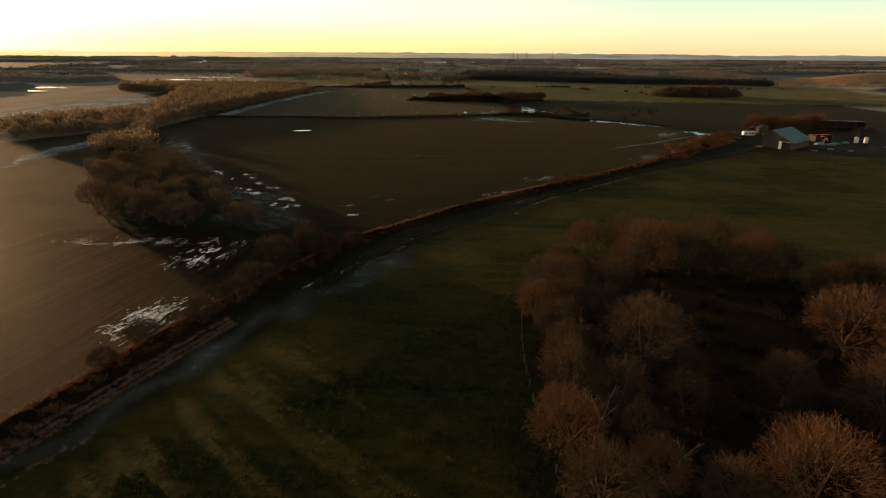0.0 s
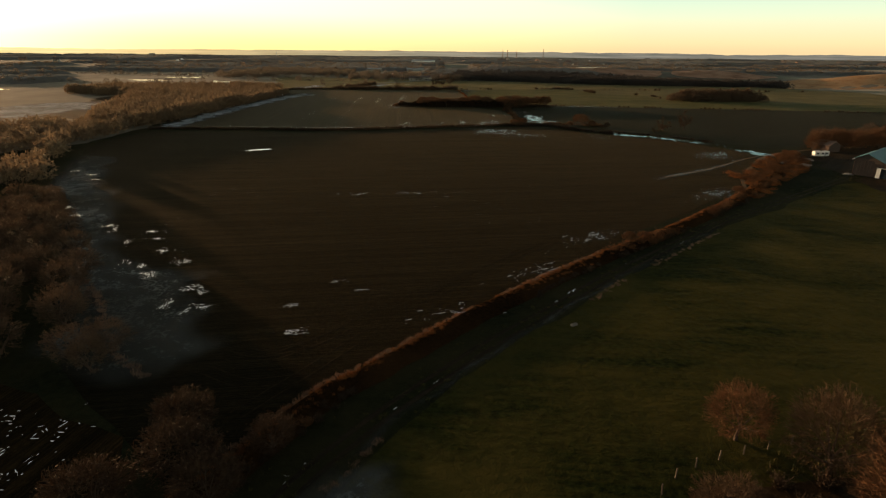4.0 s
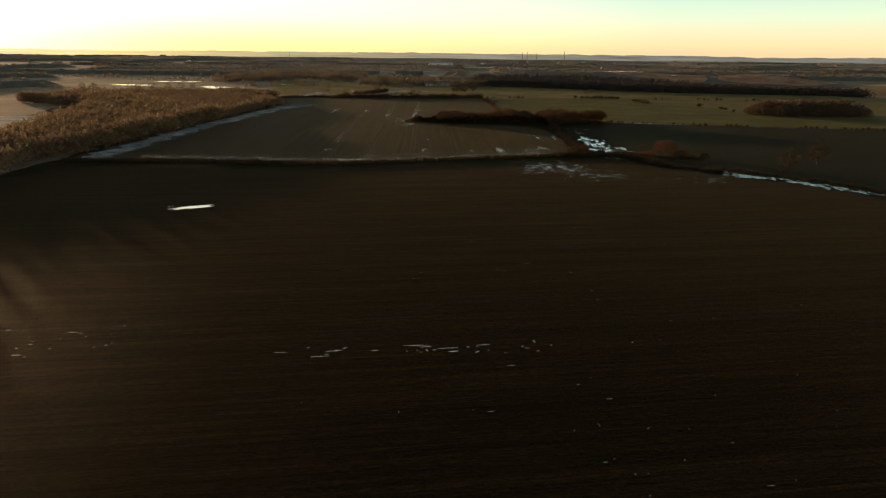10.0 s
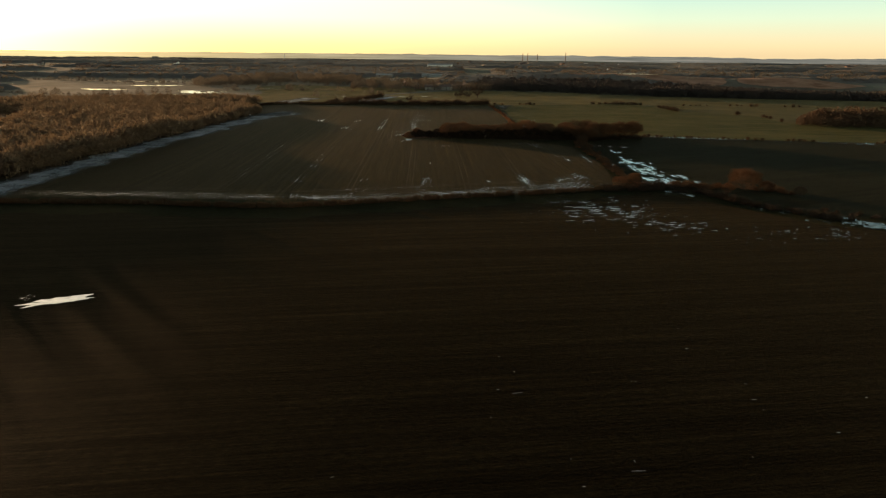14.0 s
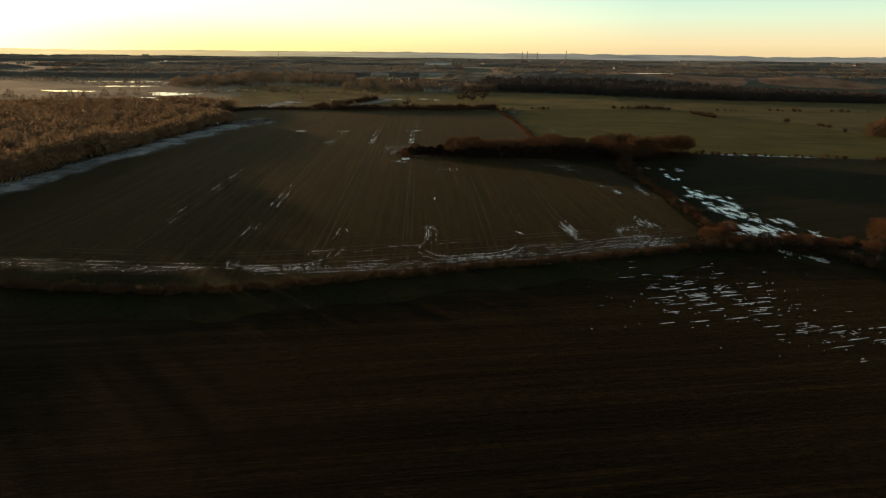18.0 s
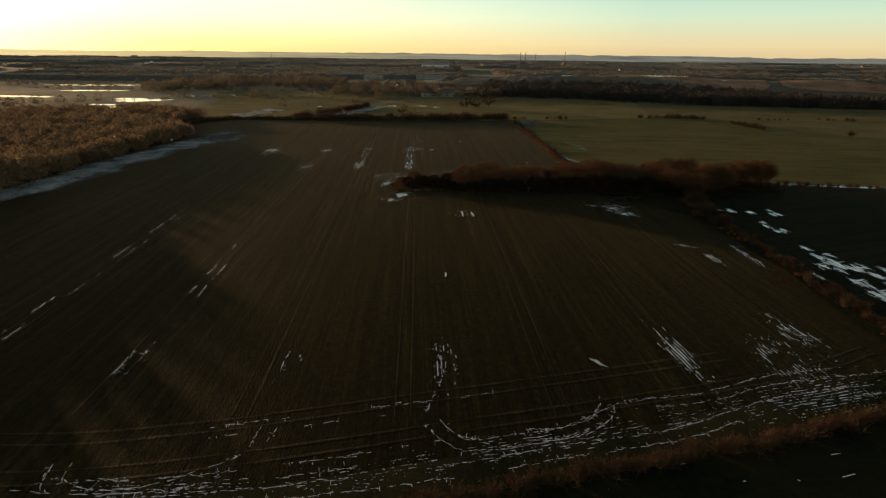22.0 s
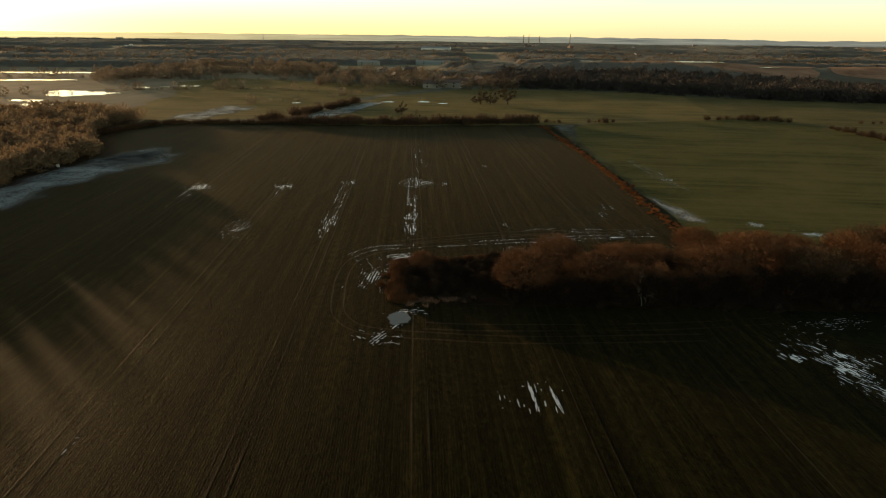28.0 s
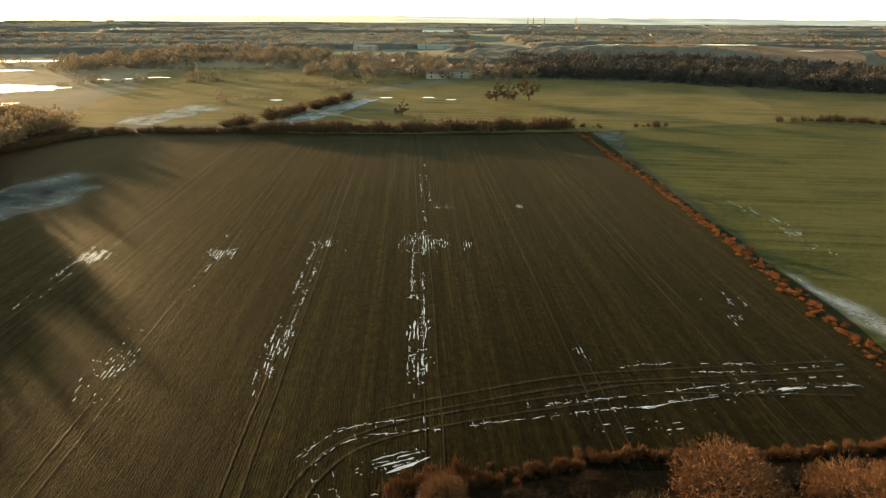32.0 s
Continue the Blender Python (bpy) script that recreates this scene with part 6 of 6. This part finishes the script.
def house(x, y, turn, w=7.0, l=10.0, eave=4.8, ridge=7.4, wall=None, roof=None, label="small far house with pale walls", group="far houses", z=None):
    ob = thing("house", pose(x, y, (rise(x, y) if z is None else z) - 0.15, 0, 0, turn), label, "house", group)
    gabled(ob, w, l, eave, ridge, wall or STUCCO_PALE, roof or TILE_DARK, 0.3, 0.35)
    for k in (-1, 1):
        for zz in (0.9, 3.1):
            boxed("window", ob, GLASS_DARK, -w / 2 - 0.03, -w / 2 - 0.01, k * l * 0.26 - 0.6, k * l * 0.26 + 0.6, zz, zz + 1.2)
            boxed("window", ob, GLASS_DARK, k * w * 0.22 - 0.55, k * w * 0.22 + 0.55, -l / 2 - 0.03, -l / 2 - 0.01, zz, zz + 1.2)
    boxed("chimney", ob, BRICK_WALL, -0.4, 0.4, l * 0.3, l * 0.3 + 0.7, ridge - 0.4, ridge + 1.2)


def tractor(x, y, turn):
    ob = thing("digger", pose(x, y, 0, 0, 0, turn), "orange farm machine standing in the yard", "machine")
    boxed("bonnet", ob, ORANGE_PAINT, -0.2, 2.6, -0.55, 0.55, 0.9, 1.75, 0.12)
    boxed("cab", ob, GLASS_DARK, -1.7, -0.2, -0.8, 0.8, 1.0, 2.6, 0.1)
    boxed("cab_roof", ob, ORANGE_PAINT, -1.85, -0.05, -0.9, 0.9, 2.62, 2.78, 0.05)
    boxed("exhaust", ob, STEEL, 1.2, 1.32, -0.3, -0.18, 1.75, 2.6)
    for sgn in (-1, 1):
        boxed("mudguard", ob, ORANGE_PAINT, -1.75, -0.3, sgn * 1.05 - 0.25, sgn * 1.05 + 0.25, 1.45, 1.6, 0.05)
        wheel(ob, -1.0, sgn * 1.1, 0.8, 0.45, "y")
        wheel(ob, 2.0, sgn * 0.95, 0.48, 0.32, "y")


barn(160.1, 264.1, -50.5)
caravan(159.5, 297.0, 4.0)
ob = thing("cabin", pose(173, 314, 0, 0, 0, 12), "dark timber cabin behind the barn", "shed", "farm sheds")
gabled(ob, 6.0, 9.0, 2.8, 4.4, BOARD_DARK, TILE_DARK, 0.2, 0.3)
long_shed(226, 332, -12, 30, 9, 4.6, "long open-fronted farm shed with pale sheet roof", 6)
long_shed(188, 283, 8, 9, 5, 3.2, "small open shed with lit orange machinery", 3, ORANGE_PAINT)
tractor(187, 279, 20)
for x, y, t in ((202, 277, 5), (206, 276, -4)):
    ob = thing("tank", pose(x, y, 0, 0, 0, t), "pale upright plastic tank in the yard", "tank", "yard tanks")
    bm = bmesh.new()
    bmesh.ops.create_cone(bm, cap_ends=True, segments=20, radius1=0.95, radius2=0.95, depth=2.6)
    bmesh.ops.translate(bm, verts=bm.verts, vec=(0, 0, 1.3))
    part("body", bm, WHITE_PAINT, ob)
    bm = bmesh.new()
    bmesh.ops.create_cone(bm, cap_ends=True, segments=20, radius1=0.95, radius2=0.25, depth=0.45)
    bmesh.ops.translate(bm, verts=bm.verts, vec=(0, 0, 2.82))
    part("lid", bm, SHEET_GREY, ob)


def heap(name, x, y, r, h, seed, material, label, category):
    bm = bmesh.new()
    bmesh.ops.create_icosphere(bm, subdivisions=3, radius=1)
    for v in bm.verts:
        n = 1 + 0.45 * noise.noise(v.co * 1.7 + Vector((seed, 0, 0))) + 0.2 * noise.noise(v.co * 5 + Vector((seed, 3, 0)))
        v.co = Vector((v.co.x * r * n, v.co.y * r * n, max(-0.1, v.co.z * h * n)))
    me = bpy.data.meshes.new(name)
    bm.to_mesh(me)
    bm.free()
    me.materials.append(material)
    ob = new(name, me)
    ob.location = (x, y, 0)
    tagged(ob, label, category, "yard heaps")


for k, (x, y, r, h) in enumerate(((180, 270, 2.2, 1.2), (184, 268, 1.8, 0.9), (189, 272, 2.0, 0.8), (195, 274, 1.6, 0.8))):
    heap("sheeted_heap", x, y, r, h, k, BLUE_SHEET, "heap under blue-green plastic sheeting", "heap")
for k, (x, y, r, h) in enumerate(((166, 252, 1.5, 0.5), (176, 256, 1.4, 0.5), (182, 251, 1.2, 0.4), (147, 262, 1.6, 0.5), (150, 290, 2.0, 0.7), (142, 279, 2.2, 0.6), (136, 284, 1.5, 0.5), (206, 262, 1.4, 0.5))):
    heap("rubble_heap", x, y, r, h, 10 + k, STONE, "small heap of pale rubble on the farm edge", "heap")
for k in range(30):
    x = 168 + k * 1.75 + rng.gauss(0, 1.5)
    tree("mid_red", x, 316 + (x - 168) * 0.28 + rng.gauss(0, 3.5), rng.uniform(0.8, 1.35), "trees behind the barn")
for k in range(8):
    x = rng.uniform(96, 150)
    tree("mid_red", x, 236 + (x - 96) * 1.05 + rng.gauss(0, 5), rng.uniform(0.2, 0.4), "scrub by the farm entrance")
for x, y, s in ((214, 296, 0.7), (220, 300, 0.8), (230, 306, 0.7), (216, 352, 0.8), (228, 362, 0.9), (240, 366, 0.8)):
    tree("mid", x, y, s, "trees round the sheds")

# ---------------------------------------------------------------- fences and markers
def post_line(pts, step, label):
    ob = thing("fence", Matrix(), label, "fence", "field fences")
    bm = bmesh.new()
    box(bm, -0.07, 0.07, -0.07, 0.07, -0.2, 1.25, 0.015)
    me = bpy.data.meshes.new("post")
    bm.to_mesh(me)
    bm.free()
    me.materials.append(POST_WOOD)
    line = smooth_line(pts, step)
    for p in line:
        child("post", me, ob, pose(p.x, p.y, 0, rng.gauss(0, 2), rng.gauss(0, 2), rng.uniform(0, 90)))
    for z in (0.55, 1.05):
        v, f = [], []
        tube(v, f, [p + Vector((0, 0, z)) for p in line], [0.004] * len(line), 3)
        child("wire", mesh_of("wire", v, f, WIRE), ob)


post_line([(12.5, 30), (11.5, 66), (15, 92), (21, 110), (40, 117)], 3.2, "post and wire fence round the copse")
# Made-up trough in the place of two flat pale boards on the grass.
ob = thing("trough", pose(20, 145, 0, 0, 0, 30) @ Matrix.Scale(0.6, 4), "grey trough shape standing in for two pale boards by the track", "trough")
for args in ((-0.9, 0.9, -0.4, -0.34), (-0.9, 0.9, 0.34, 0.4), (-0.9, -0.84, -0.34, 0.34), (0.84, 0.9, -0.34, 0.34)):
    boxed("side", ob, STONE, *args, 0, 0.5)
boxed("bottom", ob, STONE, -0.84, 0.84, -0.34, 0.34, 0.02, 0.08)
ob = thing("marker", pose(-135, 591, 0), "white marker board at the wood's edge", "marker")
boxed("post", ob, POST_WOOD, -0.08, 0.08, -0.08, 0.08, 0, 1.4)
boxed("board", ob, WHITE_PAINT, -0.45, 0.45, -0.14, -0.09, 0.7, 1.5, 0.01)

# ---------------------------------------------------------------- distance: village, sheds, chimneys
for x, y, t, w, l in ((-74, 1021, 20, 8, 14), (-62, 1015, -30, 7, 10), (-48, 1030, 60, 7, 12), (-107, 1172, 80, 12, 26), (-86, 1234, 75, 14, 34), (-59, 952, 15, 7, 12), (-30, 915, 70, 7, 10),
                      (-15, 908, 10, 8, 12), (2, 902, 80, 7, 12), (14, 915, 30, 7, 10), (-22, 930, 50, 7, 11), (-12, 880, 70, 9, 20), (-25, 872, 85, 6, 14), (-42, 894, 5, 7, 10)):
    house(x, y, t, w, l, 3.6 if l < 20 else 4.2, 5.8 if l < 20 else 6.0, BRICK_WALL if l < 13 else STUCCO_PALE, SHEET_GREY if l > 20 else TILE_DARK)
house(-22, 1690, 82, 22, 60, 9, 12, WHITE_PAINT, SHEET_GREY, "long white warehouse on the plain")
house(-26, 1200, 84, 9, 44, 4, 5.5, SHEET_GREY, SHEET_GREY, "long low shed beyond the village")
for k in range(46):
    x, y = rng.uniform(-1300, 1700), rng.uniform(1500, 2850)
    house(x, y, rng.uniform(0, 180), rng.uniform(7, 14), rng.uniform(10, 30), rng.uniform(4.5, 7), rng.uniform(7.5, 10), rng.choice((STUCCO_PALE, WHITE_PAINT, BRICK_WALL)), None, "far pale building on the plain")


def horizon_backdrop():
    """The last hills and woods of the plain, some three kilometres off: a glowing wall with painted haze."""
    m = Nodes("horizon_haze_glow")
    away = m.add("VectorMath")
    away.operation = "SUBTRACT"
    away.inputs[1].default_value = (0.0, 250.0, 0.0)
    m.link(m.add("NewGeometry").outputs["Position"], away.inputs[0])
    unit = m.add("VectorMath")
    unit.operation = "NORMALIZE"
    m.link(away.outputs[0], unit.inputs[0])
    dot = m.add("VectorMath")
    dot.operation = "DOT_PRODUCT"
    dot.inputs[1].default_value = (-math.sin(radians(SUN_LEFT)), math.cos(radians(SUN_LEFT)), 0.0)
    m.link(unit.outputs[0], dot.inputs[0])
    # Haze and glow painted as emission, brightest towards the sun's bearing.
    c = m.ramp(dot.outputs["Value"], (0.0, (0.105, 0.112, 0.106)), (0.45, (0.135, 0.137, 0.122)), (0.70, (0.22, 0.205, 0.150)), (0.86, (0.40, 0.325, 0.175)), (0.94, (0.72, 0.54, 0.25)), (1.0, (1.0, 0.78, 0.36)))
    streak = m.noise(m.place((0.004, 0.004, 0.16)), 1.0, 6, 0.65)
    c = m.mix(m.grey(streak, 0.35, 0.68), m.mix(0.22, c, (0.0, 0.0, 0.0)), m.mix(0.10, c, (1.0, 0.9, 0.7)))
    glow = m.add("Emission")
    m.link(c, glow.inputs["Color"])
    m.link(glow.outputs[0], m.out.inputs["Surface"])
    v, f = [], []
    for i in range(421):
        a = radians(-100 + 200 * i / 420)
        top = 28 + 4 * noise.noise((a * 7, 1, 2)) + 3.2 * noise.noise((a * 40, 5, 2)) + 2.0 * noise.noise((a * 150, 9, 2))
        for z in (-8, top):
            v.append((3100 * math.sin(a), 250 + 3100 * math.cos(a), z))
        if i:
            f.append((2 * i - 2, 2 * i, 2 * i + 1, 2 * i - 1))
    tagged(new("backdrop", mesh_of("backdrop", v, f, m.mat)), "glowing backdrop of painted haze, hills and woods along the horizon", "backdrop", kind="structure")


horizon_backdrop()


def stack(x, y, h, r):
    ob = thing("chimney", pose(x, y, rise(x, y)), "tall thin works chimney on the horizon", "chimney", "chimneys on the horizon")
    bm = bmesh.new()
    bmesh.ops.create_cone(bm, cap_ends=True, segments=16, radius1=r, radius2=r * 0.7, depth=h)
    bmesh.ops.translate(bm, verts=bm.verts, vec=(0, 0, h / 2))
    part("shaft", bm, BRICK_WALL, ob)
    bm = bmesh.new()
    bmesh.ops.create_cone(bm, cap_ends=True, segments=16, radius1=r * 0.85, radius2=r * 0.85, depth=2)
    bmesh.ops.translate(bm, verts=bm.verts, vec=(0, 0, h - 0.6))
    part("rim", bm, BRICK_WALL, ob)


for x, h in ((551, 42), (352, 37), (375, 38), (420, 34)):
    stack(x, 3000, h, 1.7)
tagged(new("mast", mesh_of("mast", [(-735, 2925, 0), (-732, 2925, 0), (-733.5, 2927, 0), (-733.5, 2926, 40)], [(0, 1, 3), (1, 2, 3), (2, 0, 3), (0, 2, 1)], STEEL)), "slim pale mast on the horizon", "mast")
